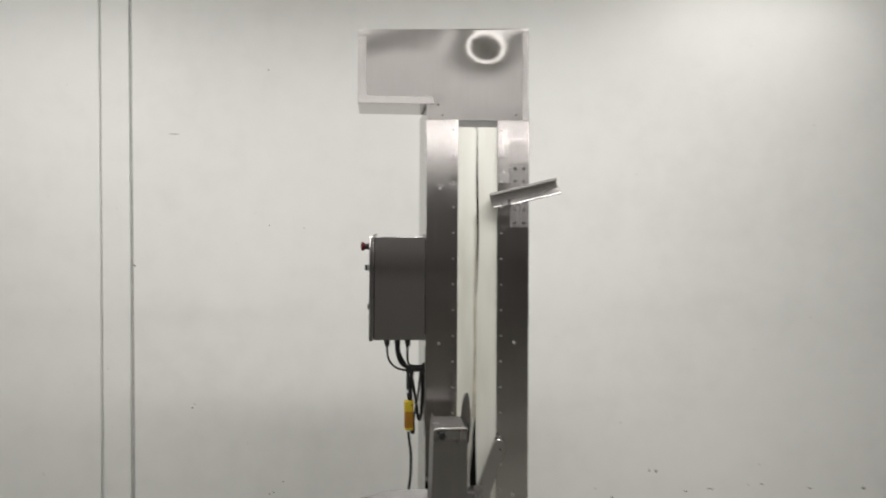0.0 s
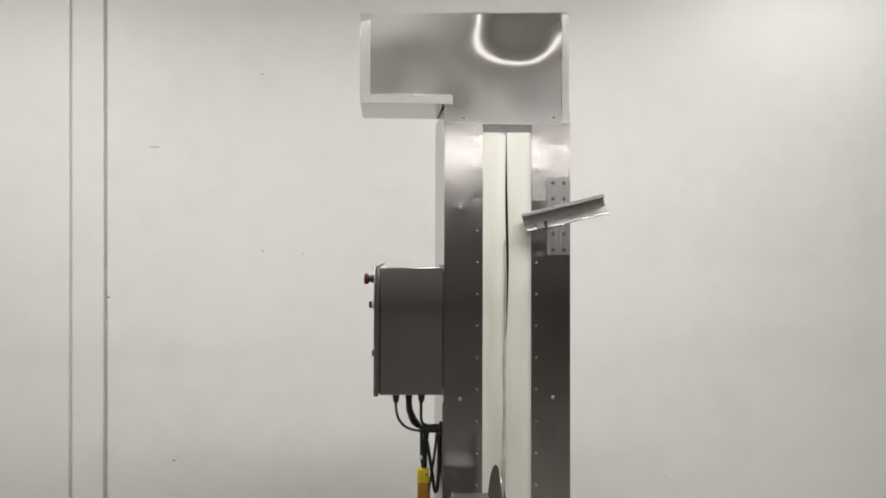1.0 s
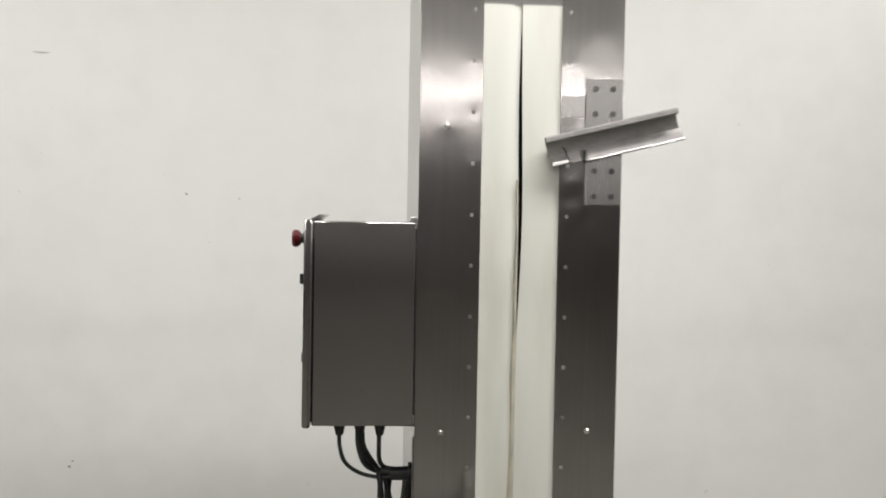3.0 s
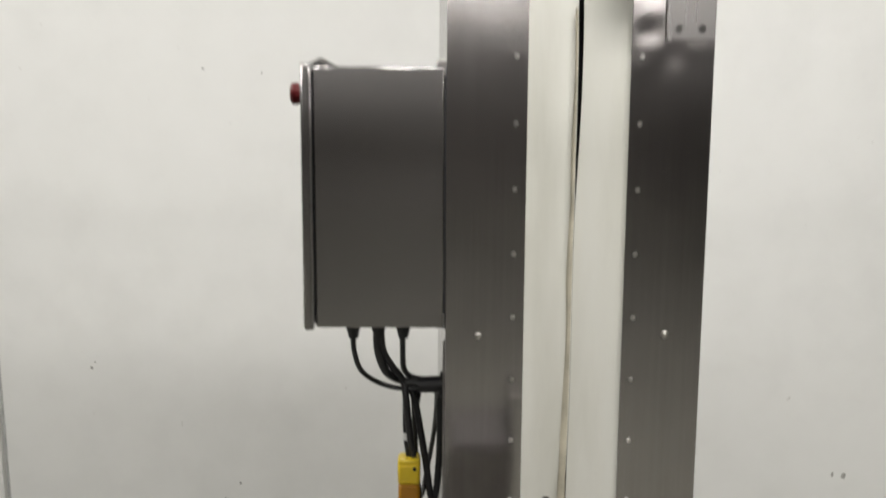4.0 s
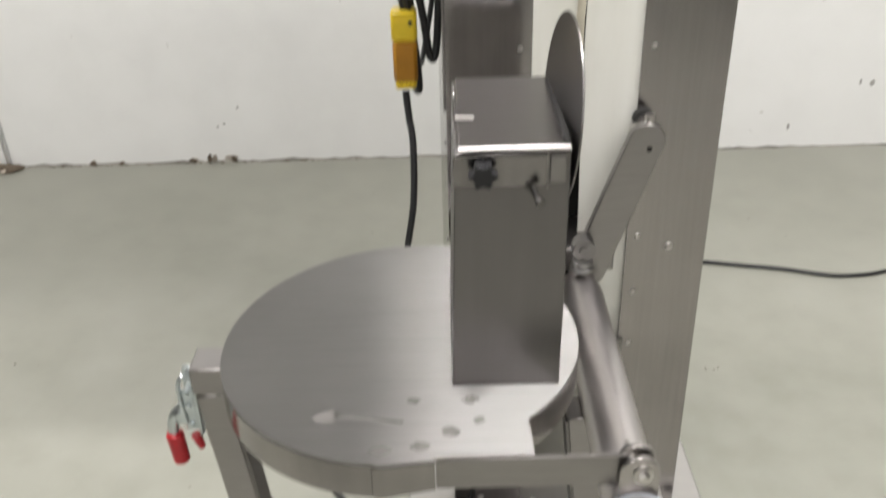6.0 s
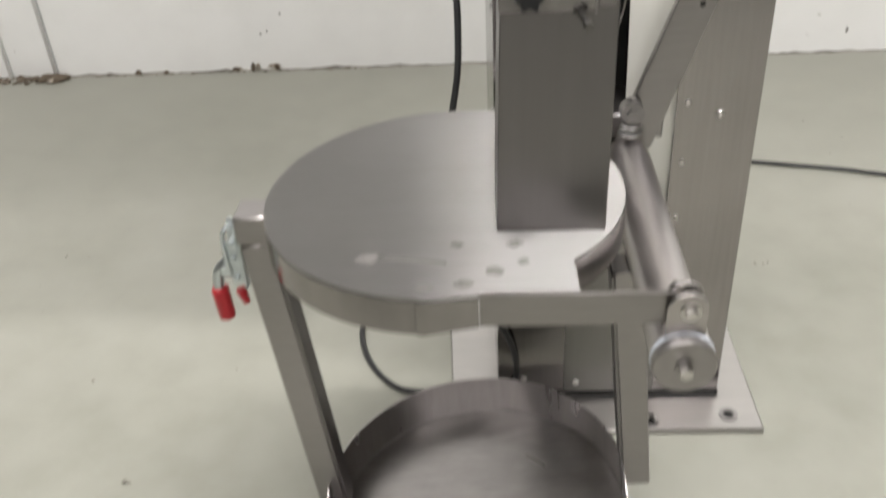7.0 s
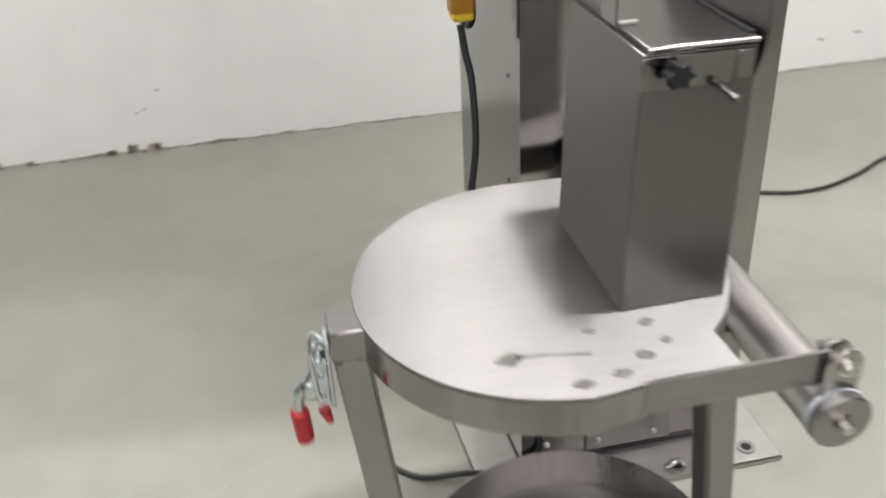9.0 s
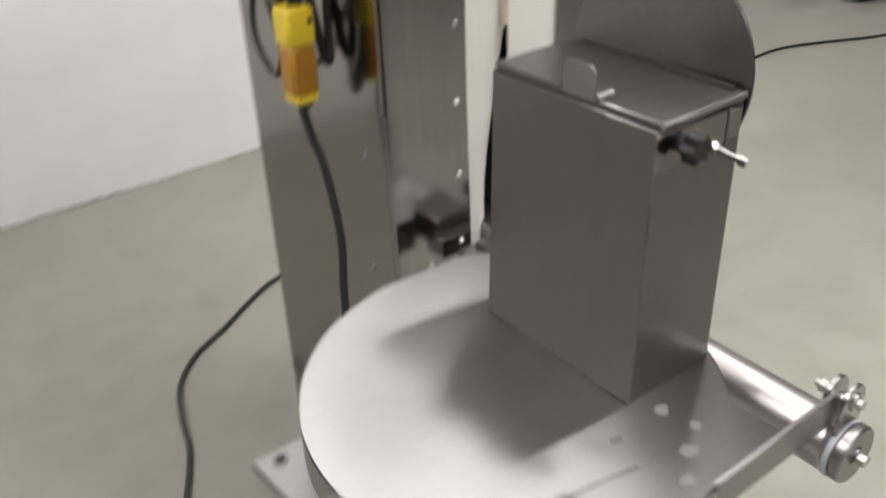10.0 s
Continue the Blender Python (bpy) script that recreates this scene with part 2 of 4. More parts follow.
def ring(p0, p1, r_in, r_out, seg=32):
    """A short pipe from p0 to p1."""
    p0, p1 = Vector(p0), Vector(p1)
    h = (p1 - p0).length
    bm = bmesh.new()
    rows = []
    for r, z in ((r_in, 0), (r_out, 0), (r_out, h), (r_in, h)):
        rows.append([bm.verts.new((r * math.cos(a), r * math.sin(a), z)) for a in (2 * math.pi * i / seg for i in range(seg))])
    for a in range(4):
        for i in range(seg):
            bm.faces.new((rows[a][i], rows[a][(i + 1) % seg], rows[(a + 1) % 4][(i + 1) % seg], rows[(a + 1) % 4][i]))
    bmesh.ops.recalc_face_normals(bm, faces=bm.faces)
    return moved(bm, Matrix.Translation(p0) @ (p1 - p0).to_track_quat("Z", "Y").to_matrix().to_4x4())


def glide(points, steps=8):
    pts = [Vector(p) for p in points]
    pts = [pts[0] * 2 - pts[1]] + pts + [pts[-1] * 2 - pts[-2]]
    out = []
    for i in range(1, len(pts) - 2):
        a, b, c, d = pts[i - 1:i + 3]
        for k in range(steps):
            t = k / steps
            out.append(0.5 * (2 * b + (c - a) * t + (2 * a - 5 * b + 4 * c - d) * t * t + (3 * b - a - 3 * c + d) * t ** 3))
    return out + [pts[-2]]


def hose(points, r, seg=10, steps=8):
    """A round cable along a smooth line through the points."""
    line = glide(points, steps)
    bm = bmesh.new()
    rows = []
    side = None
    for i, p in enumerate(line):
        way = (line[min(i + 1, len(line) - 1)] - line[max(i - 1, 0)]).normalized()
        if side is None:
            side = way.cross(Vector((0.3, 1, 0.2))).normalized()
        side = (side - way * side.dot(way)).normalized()
        up = way.cross(side)
        rows.append([bm.verts.new(p + r * (side * math.cos(a) + up * math.sin(a))) for a in (2 * math.pi * k / seg for k in range(seg))])
    for a, b in zip(rows, rows[1:]):
        for k in range(seg):
            bm.faces.new((a[k], a[(k + 1) % seg], b[(k + 1) % seg], b[k]))
    bm.faces.new(rows[0][::-1])
    bm.faces.new(rows[-1])
    bmesh.ops.recalc_face_normals(bm, faces=bm.faces)
    return bm


def arc(cx, cy, r, a0, a1, n):
    return [(cx + r * math.cos(radians(a0 + (a1 - a0) * i / n)), cy + r * math.sin(radians(a0 + (a1 - a0) * i / n))) for i in range(n + 1)]


def finish(bm, name, mat):
    me = bpy.data.meshes.new(name)
    bm.to_mesh(me)
    bm.free()
    me.materials.append(mat)
    me.shade_smooth()
    me.set_sharp_from_angle(angle=radians(40))
    return me


def thing(name, base, label, category, group="", kind=""):
    ob = new(name)
    ob.location = base
    ob.empty_display_size = 0.05
    return tagged(ob, label, category, group, kind)


def root_of(ob):
    while ob.parent:
        ob = ob.parent
    return ob


def part(name, bm, mat, parent, label=""):
    """One mesh under a thing or a part; the mesh comes in world coordinates."""
    bm.transform(Matrix.Translation(-root_of(parent).location))
    ob = new(name, finish(bm, name, mat))
    ob.parent = parent
    return tagged(ob, label)


def solid(name, bm, mat, label, category, group="", kind="", at=(0, 0, 0)):
    """A thing or a piece of the setting that is one mesh."""
    bm.transform(Matrix.Translation(-Vector(at)))
    ob = new(name, finish(bm, name, mat))
    ob.location = at
    return tagged(ob, label, category, group, kind)


def piece(name, mesh, place, parent, turn=None):
    ob = new(name, mesh)
    ob.parent = parent
    ob.location = Vector(place) - root_of(parent).location
    if turn:
        ob.rotation_euler = turn
    return ob


# ---------------------------------------------------------------- the hall
WALL_Y = 1.677
# the back wall stands a little askew to the column
ASKEW = Matrix.Translation((0, WALL_Y, 0)) @ Matrix.Rotation(math.atan(0.008), 4, "Z") @ Matrix.Translation((0, -WALL_Y, 0))
solid("floor", box(-9.0, 9.0, -17.0, WALL_Y + 0.2, -0.2, 0.0), FLOOR, "green-grey scuffed epoxy workshop floor", "floor", kind="structure")
ceiling = solid("ceiling", box(-9.0, 9.0, -17.0, WALL_Y + 0.2, LAMP_Z + 0.1, LAMP_Z + 0.3), CEIL, "plain grey workshop ceiling", "ceiling", kind="structure")
# back wall: the main panel, a narrow strip between two joints, and the panel beyond it


def leaning(bm):
    """A piece of the back wall; its joints lean a little out of plumb."""
    for v in bm.verts:
        if -3.0 < v.co.x < 0.0:
            v.co.x -= 0.013 * (v.co.z - 1.3)
    return moved(bm, ASKEW)


wall = thing("wall_north", (0, WALL_Y, 0), "white painted workshop wall with small stains", "wall", kind="structure")
part("wall_panel", leaning(box(-1.660, 9.2, WALL_Y, WALL_Y + 0.2, 0.0, LAMP_Z + 0.1, 0.003)), WALL, wall)
part("wall_strip", leaning(box(-1.831, -1.678, WALL_Y + 0.004, WALL_Y + 0.2, 0.0, LAMP_Z + 0.1, 0.004)), WALL, wall)
part("wall_panel", leaning(box(-9.2, -1.841, WALL_Y - 0.002, WALL_Y + 0.2, 0.0, LAMP_Z + 0.1, 0.003)), WALL, wall)
part("joint_filler", leaning(box(-1.7, -1.64, WALL_Y + 0.022, WALL_Y + 0.1, 0.0, LAMP_Z + 0.1)), plain("grey_joint", (0.55, 0.55, 0.54), 0.8), wall, "grey recessed wall joint")
part("joint_filler", leaning(box(-1.850, -1.821, WALL_Y + 0.016, WALL_Y + 0.1, 0.0, LAMP_Z + 0.1)), plain("pale_joint", (0.62, 0.62, 0.6), 0.8), wall, "grey recessed wall joint")
solid("wall_west", box(-9.2, -9.0, -17.0, WALL_Y, 0.0, LAMP_Z + 0.1), FAR_WALL, "plain dark side wall", "wall", kind="structure")
solid("wall_east", box(9.0, 9.2, -17.0, WALL_Y, 0.0, LAMP_Z + 0.1), FAR_WALL, "plain dark side wall", "wall", kind="structure")
solid("wall_south", box(-9.2, 9.2, -17.2, -17.0, 0.0, LAMP_Z + 0.1), FAR_WALL, "dark far wall of the workshop", "wall", kind="structure")


def ceiling_lamp(x, y, sx, sy):
    t = thing("ceiling_lamp", (x, y, LAMP_Z), "white rectangular ceiling lamp, switched on", "ceiling lamp", "ceiling lamps")
    part("housing", box(x - sx / 2 - 0.03, x + sx / 2 + 0.03, y - sy / 2 - 0.03, y + sy / 2 + 0.03, LAMP_Z + 0.004, LAMP_Z + 0.1, 0.006), HOUSING, t)
    part("diffuser", box(x - sx / 2, x + sx / 2, y - sy / 2, y + sy / 2, LAMP_Z - 0.008, LAMP_Z + 0.003), DIFFUSER, t, "glowing white diffuser")
    return t


for lamp_row in LAMPS:
    ceiling_lamp(*lamp_row[:4])
strip = thing("strip_lamp", (STRIP[0], STRIP[1], LAMP_Z), "long hanging strip lamp, switched on", "strip lamp")
part("housing", box(STRIP[0] - 4.03, STRIP[0] + 4.03, STRIP[1] - 0.03, STRIP[1] + 0.012, STRIP[2] - 0.03, STRIP[2] + 0.03, 0.004), HOUSING, strip)
part("tube", cylinder((STRIP[0] - 4.0, STRIP[1], STRIP[2]), (STRIP[0] + 4.0, STRIP[1], STRIP[2]), 0.019, seg=16), DIFFUSER, strip, "glowing white tube")
# body of the added uplight; it only serves to brighten the ceiling
pendant = thing("added_fill_uplight", FILL_UPLIGHT, "long slim uplight added out of view to brighten the ceiling", "pendant lamp")
part("housing", box(FILL_UPLIGHT[0] - 3.53, FILL_UPLIGHT[0] + 3.53, FILL_UPLIGHT[1] - 0.03, FILL_UPLIGHT[1] + 0.03, FILL_UPLIGHT[2], FILL_UPLIGHT[2] + 0.02, 0.004), HOUSING, pendant)
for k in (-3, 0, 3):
    part("hanger", cylinder((FILL_UPLIGHT[0] + k, FILL_UPLIGHT[1] - 0.035, FILL_UPLIGHT[2] + 0.01), (FILL_UPLIGHT[0] + k, FILL_UPLIGHT[1] - 0.035, LAMP_Z + 0.1), 0.003, seg=8), HOUSING, pendant)
for k in (-3, -1, 1, 3):
    part("hanger", cylinder((STRIP[0] + k, STRIP[1] - 0.01, STRIP[2] + 0.028), (STRIP[0] + k, STRIP[1] - 0.01, LAMP_Z + 0.1), 0.004, seg=8), HOUSING, strip)


def scatter(name, mat, spots, label, category, seed, flat=0.5, turn=None):
    """Loose crumbs: each spot is x, y, spread in x, spread in y, count, size."""
    rnd = random.Random(seed)
    bms = []
    for cx, cy, wx, wy, count, size in spots:
        for _ in range(count):
            bm = bmesh.new()
            bmesh.ops.create_icosphere(bm, subdivisions=1, radius=size * rnd.uniform(0.4, 1.0))
            for v in bm.verts:
                v.co *= rnd.uniform(0.7, 1.2)
            z = max(v.co.z for v in bm.verts) * flat
            moved(bm, Matrix.Translation((cx + rnd.uniform(-wx, wx), cy + rnd.uniform(-wy, wy), z * 0.8)) @ Matrix.Rotation(rnd.uniform(0, 6), 4, "Z")
                  @ Matrix.Diagonal((rnd.uniform(0.8, 1.8), 1, flat, 1)))
            bms.append(bm)
    return solid(name, moved(merge(*bms), turn or Matrix()), mat, label, category, kind="stuff")


scatter("dirt_along_wall", DIRT, [(x, WALL_Y - 0.004, 0.13, 0.007, 16, 0.006) for x in (-2.6, -2.35, -2.1, -1.55, -1.3, -1.05, -0.8, -0.55)]
        + [(x, WALL_Y - 0.004, 0.16, 0.005, 9, 0.0045) for x in (0.5, 0.8, 1.1, 1.4, 1.7, 2.0, 2.3, 2.6, 2.9)]
        + [(-1.66, WALL_Y - 0.022, 0.05, 0.018, 50, 0.020), (-1.78, WALL_Y - 0.03, 0.14, 0.03, 60, 0.014), (-2.0, WALL_Y - 0.025, 0.15, 0.02, 40, 0.012)],
        "dark dirt gathered where the wall meets the floor", "dirt", 5, turn=ASKEW)
GRIT = plain("grey_grit", (0.20, 0.185, 0.16), 0.9, 0.0, 0.4, 90.0)
scatter("floor_grit", GRIT, [(-0.913, 0.047, 0.004, 0.004, 3, 0.005), (-0.752, -0.215, 0.006, 0.006, 4, 0.005), (-0.429, -0.314, 0.003, 0.003, 3, 0.005),
                             (0.398, -0.331, 0.010, 0.006, 6, 0.004), (0.451, -0.356, 0.006, 0.004, 3, 0.004), (0.49, 0.42, 0.02, 0.01, 4, 0.004),
                             (0.2, 1.1, 1.6, 0.4, 12, 0.003), (-1.2, 0.3, 0.9, 0.8, 12, 0.003), (1.6, 0.4, 1.0, 0.7, 12, 0.003)],
        "small dark grit lying on the floor", "grit", 8)


CRACK = plain("dirty_crack", (0.235, 0.23, 0.20), 0.9, 0.0, 0.3, 60.0)


def floor_crack(points, width, seed):
    """A hairline crack with dirt in it."""
    rnd = random.Random(seed)
    bm = bmesh.new()
    rows = []
    for p in glide([(x, y, 0.0) for x, y in points], 6):
        w = width * rnd.uniform(0.4, 1.0)
        x, y = p.x + rnd.uniform(-0.0012, 0.0012), p.y + rnd.uniform(-0.0012, 0.0012)
        rows.append((bm.verts.new((x - w, y - w * 0.5, 0.0003)), bm.verts.new((x + w, y + w * 0.5, 0.0003))))
    for a, b in zip(rows, rows[1:]):
        bm.faces.new((a[0], a[1], b[1], b[0]))
    bmesh.ops.recalc_face_normals(bm, faces=bm.faces)
    return bm


solid("floor_cracks", merge(floor_crack([(0.16, -0.34), (0.19, -0.385), (0.225, -0.43), (0.26, -0.49), (0.30, -0.55)], 0.0009, 3),
                            floor_crack([(0.36, -0.34), (0.365, -0.40), (0.372, -0.46)], 0.0006, 4)), CRACK, "faint dirty cracks in the floor paint", "floor crack", kind="stuff")


def dirt_line():
    """Grime in the angle between wall and floor, of uneven height and width."""
    rnd = random.Random(17)
    bm = bmesh.new()
    rows = []
    x = -4.0
    while x < 5.0:
        h = 0.0025 + 0.006 * rnd.random() ** 2 + (0.006 * rnd.random() if x < -0.4 else 0.0)
        w = 0.004 + 0.010 * rnd.random() ** 2
        rows.append((bm.verts.new((x, WALL_Y - 0.0012, h)), bm.verts.new((x, WALL_Y - 0.003, 0.002)), bm.verts.new((x, WALL_Y - 0.003 - w, 0.0006))))
        x += rnd.uniform(0.015, 0.05)
    for a, b in zip(rows, rows[1:]):
        bm.faces.new((a[0], a[1], b[1], b[0]))
        bm.faces.new((a[1], a[2], b[2], b[1]))
    bmesh.ops.recalc_face_normals(bm, faces=bm.faces)
    return solid("grime_line", moved(bm, ASKEW), plain("grime", (0.30, 0.285, 0.255), 0.95, 0.0, 0.5, 14.0), "dark grime where the wall meets the floor", "grime", kind="stuff")


dirt_line()


def wall_chip(x, z, w, h, deep, seed, mat=DIRT):
    rnd = random.Random(seed)
    pts = [(x + w * rnd.uniform(0.6, 1.0) * math.cos(a), z + h * rnd.uniform(0.6, 1.0) * math.sin(a)) for a in (2 * math.pi * i / 9 for i in range(9))]
    return moved(prism(pts, xz, WALL_Y - deep, WALL_Y + 0.002), ASKEW)


STAIN = plain("grey_wall_stain", (0.33, 0.32, 0.30), 0.8, 0.0, 0.3)
solid("wall_marks", merge(*[wall_chip(x, z, w, h, 0.0008, i) for i, (x, z, w, h) in enumerate([
    (-0.907, 1.661, 0.005, 0.005), (-0.917, 2.547, 0.006, 0.006), (-1.441, 2.173, 0.036, 0.0028), (-1.330, 0.628, 0.007, 0.006), (-0.711, 1.648, 0.004, 0.004),
    (1.352, 0.228, 0.010, 0.014), (1.089, 0.077, 0.006, 0.014), (-0.822, 0.202, 0.006, 0.006), (-0.875, 0.143, 0.006, 0.005), (-1.318, 0.648, 0.005, 0.005),
    (2.63, 0.107, 0.016, 0.013), (2.294, 0.112, 0.013, 0.006), (1.533, 0.107, 0.018, 0.005), (-1.877, 2.535, 0.016, 0.007), (-1.862, 0.167, 0.016, 0.007),
    (-1.655, 1.43, 0.008, 0.008), (1.68, 0.12, 0.03, 0.004), (1.996, 0.143, 0.012, 0.006), (1.311, 0.235, 0.006, 0.012), (-0.899, 0.133, 0.006, 0.005)])]), STAIN, "small grey scuffs and chips on the wall", "wall marks", kind="stuff")
solid("plaster_chips", merge(wall_chip(-0.925, 0.016, 0.011, 0.016, 0.010, 41), wall_chip(-0.868, 0.018, 0.03, 0.010, 0.007, 42), wall_chip(-0.995, 0.010, 0.02, 0.008, 0.008, 43)),
      RUBBLE, "broken plaster chips at the foot of the wall", "rubble", kind="stuff")
solid("plaster_holes", merge(*[wall_chip(x, z, w, h, 0.0095, 50 + i) for i, (x, z, w, h) in enumerate([
    (-0.943, 0.017, 0.010, 0.018), (-0.857, 0.014, 0.010, 0.014), (-1.003, 0.010, 0.016, 0.010), (-1.355, 0.010, 0.012, 0.010), (-1.255, 0.008, 0.010, 0.007)])]),
      DIRT, "dark broken spots in the plaster at the floor", "plaster damage", kind="stuff")
scatter("rubble_at_joint", RUBBLE, [(-1.66, WALL_Y - 0.03, 0.03, 0.02, 14, 0.016), (-1.9, WALL_Y - 0.04, 0.12, 0.02, 16, 0.012)], "plaster crumbs below the wall joint", "rubble", 11, turn=ASKEW)


# ---------------------------------------------------------------- lifting column
COL_L, COL_R, COL_B, COL_TOP = -0.105, 0.296, 0.340, 2.0295
FLAP_L, FLAP_R = 0.017, 0.172
column = thing("lifting_column", (0.095, 0.19, 0), "tall brushed stainless steel lifting column with off-white slit flaps", "lifting machine")

base_outline = [(-0.186, -0.110), (0.361, -0.110), (0.361, 0.382), (-0.212, 0.382)]
base = part("base_plate", prism(base_outline, xy, 0.0, 0.012, 0.0025), STEEL_PLATE, column, "thick polished steel base plate")
for hx, hy in ((0.306, -0.074), (0.165, -0.086), (-0.150, -0.080), (-0.165, 0.352), (0.303, 0.345)):
    part("hole_rim", ring((hx, hy, 0.0122), (hx, hy, 0.0140), 0.0095, 0.0165), STEEL_BAR, base)
    part("bolt_hole", cylinder((hx, hy, 0.0123), (hx, hy, 0.0130), 0.0095, seg=20), INNER, base, "dark bolt hole")
part("tie_clip", hose([(0.143, -0.086, 0.016), (0.156, -0.093, 0.028), (0.169, -0.085, 0.024), (0.177, -0.093, 0.016)], 0.0045), BOLT, base, "bent bright clip")
part("foot_pad", box(COL_L + 0.004, COL_R + 0.0015, -0.0215, COL_B - 0.01, 0.012, 0.0215), DARK, column, "black rubber pad under the column")



def foot_lean(z):
    """The column's front runs out a little towards its foot."""
    return -0.018 * max(0.0, 1.0 - z / 0.8)


def dented_panel(x0, x1, z0, z1, dents, wave):
    """A sheet-metal panel whose face is not quite flat: dents are x, z, size, depth."""
    bm = bmesh.new()
    nx, nz = 14, int((z1 - z0) / 0.0085)
    rows = []
    for k in range(nz + 1):
        z = z0 + (z1 - z0) * k / nz
        row = []
        for i in range(nx + 1):
            x = x0 + (x1 - x0) * i / nx
            hold = min(1.0, min(x - x0, x1 - x) / 0.012)
            y = wave * math.sin(31 * z + 9 * x) * math.sin(47 * x + 5 * z + 1.0)
            for dx, dz, size, deep in dents:
                y -= deep * math.exp(-((x - dx) / size) ** 2 - ((z - dz) / size) ** 2)
            row.append(bm.verts.new((x, max(0.0, hold) * y + foot_lean(z), z)))
        rows.append(row)
    for a, b in zip(rows, rows[1:]):
        for i in range(nx):
            bm.faces.new((a[i], a[i + 1], b[i + 1], b[i]))
    out = bmesh.ops.extrude_face_region(bm, geom=bm.faces[:])
    bmesh.ops.translate(bm, vec=(0, 0.012, 0), verts=[v for v in out["geom"] if isinstance(v, bmesh.types.BMVert)])
    bmesh.ops.recalc_face_normals(bm, faces=bm.faces)
    return bm


LEFT_DENTS = [(0.0, 1.99, 0.010, 0.0003), (0.0, 1.89, 0.010, 0.0003), (0.0, 1.79, 0.012, -0.0004), (0.0, 1.69, 0.011, 0.0003), (0.0, 1.59, 0.010, 0.0002), (-0.052, 1.762, 0.014, 0.0004)]
RIGHT_DENTS = [(0.188, 1.99, 0.010, 0.0003), (0.188, 1.89, 0.011, 0.0004), (0.188, 1.79, 0.012, 0.0004), (0.200, 1.655, 0.016, 0.0005), (0.190, 1.625, 0.013, -0.0005), (0.208, 1.60, 0.018, 0.0005),
               (0.188, 1.575, 0.012, 0.0004), (0.235, 1.595, 0.018, -0.0004), (0.265, 1.60, 0.014, 0.0003), (0.25, 1.955, 0.03, 0.0005)]
part("front_panel", dented_panel(COL_L, FLAP_L, 0.022, COL_TOP, LEFT_DENTS, 0.00010), STEEL_UP, column)
part("front_panel", dented_panel(FLAP_R, COL_R, 0.022, COL_TOP, RIGHT_DENTS, 0.00010), STEEL_UP, column)


def side_panel(front_x, back_x, thick):
    bm = bmesh.new()
    rows = []
    for z in (0.022, 0.8, COL_TOP + 0.05):
        y0 = 0.0125 + foot_lean(z)
        rows.append([bm.verts.new((x, y, z)) for x, y in ((front_x, y0), (back_x, COL_B), (back_x + thick, COL_B), (front_x + thick, y0))])
    for low, high in zip(rows, rows[1:]):
        for k in range(4):
            bm.faces.new((low[k], low[(k + 1) % 4], high[(k + 1) % 4], high[k]))
    bm.faces.new(rows[0][::-1])
    bm.faces.new(rows[-1])
    bmesh.ops.recalc_face_normals(bm, faces=bm.faces)
    return bm


part("side_panel", side_panel(COL_L, COL_L - 0.0115, 0.003), STEEL_LOW, column)
part("side_panel", side_panel(COL_R - 0.003, COL_R - 0.003, 0.003), STEEL_UP, column)
part("back_panel", box(COL_L - 0.0085, COL_R - 0.003, COL_B - 0.004, COL_B, 0.022, COL_TOP + 0.05), STEEL_UP, column)
# Near-black sheet behind the flaps paints the shade seen through the slit.
part("slit_shade_sheet", box(FLAP_L - 0.012, FLAP_R + 0.012, 0.055, 0.075, 0.04, COL_TOP), INNER, column, "near-black sheet standing in for the shade inside the column")
part("corner_strip", box(COL_L - 0.004, COL_L - 0.0002, 0.004, 0.010, 0.80, 1.15, 0.0008), STEEL_BAR, column, "narrow steel corner strip")
part("gusset", prism([(0.012, 1.985), (0.09, 2.035), (0.012, 2.035)], yz, COL_L - 0.0016, COL_L - 0.0002), STEEL_HEAD, column)


def flap(outer, sign, opening):
    """One hanging half of the slit curtain; it bulges and its free edge is pushed aside low down."""
    bm = bmesh.new()
    rows = []
    nz, nx = 90, 10
    for i in range(nz + 1):
        z = 0.06 + (2.003 - 0.06) * i / nz
        free = slit_x(z) + sign * opening(z)
        row = []
        for k in range(nx + 1):
            s = k / nx
            x = outer + (free - outer) * s
            y = 0.006 + 0.0005 * math.sin(math.pi * s) * math.sin(2.1 * z + sign) + (0.007 if sign < 0 else 0.003) * s ** 4 * (0.6 + 0.4 * math.sin(5.3 * z + 1.2 * sign))
            if sign < 0:
                y += 0.030 * s ** 3 * math.exp(-((z - 0.62) / 0.17) ** 2)
            row.append(bm.verts.new((x, y, z)))
        rows.append(row)
    for a, b in zip(rows, rows[1:]):
        for k in range(nx):
            bm.faces.new((a[k], a[k + 1], b[k + 1], b[k]))
    bmesh.ops.recalc_face_normals(bm, faces=bm.faces)
    bmesh.ops.solidify(bm, geom=bm.faces[:], thickness=0.0025)
    return bm


def slit_gap(z):
    """Half the width of the slit: shut low down, gaping a little behind the guide channel."""
    if 1.36 < z < 1.975:
        return 0.0006 + 0.0034 * math.sin(math.pi * (z - 1.36) / 0.615) ** 0.8
    return 0.0006


def pushed_aside(z):
    """The left flap is held open low down, where the carriage arm comes through."""
    knots = [(0.06, 0.0), (0.30, 0.012), (0.61, 0.022), (0.78, 0.010), (0.88, 0.002), (0.96, 0.0), (2.1, 0.0)]
    for (za, ga), (zb, gb) in zip(knots, knots[1:]):
        if za <= z <= zb:
            f = (z - za) / (zb - za)
            return ga + (gb - ga) * f * f * (3 - 2 * f) + slit_gap(z)
    return slit_gap(z)


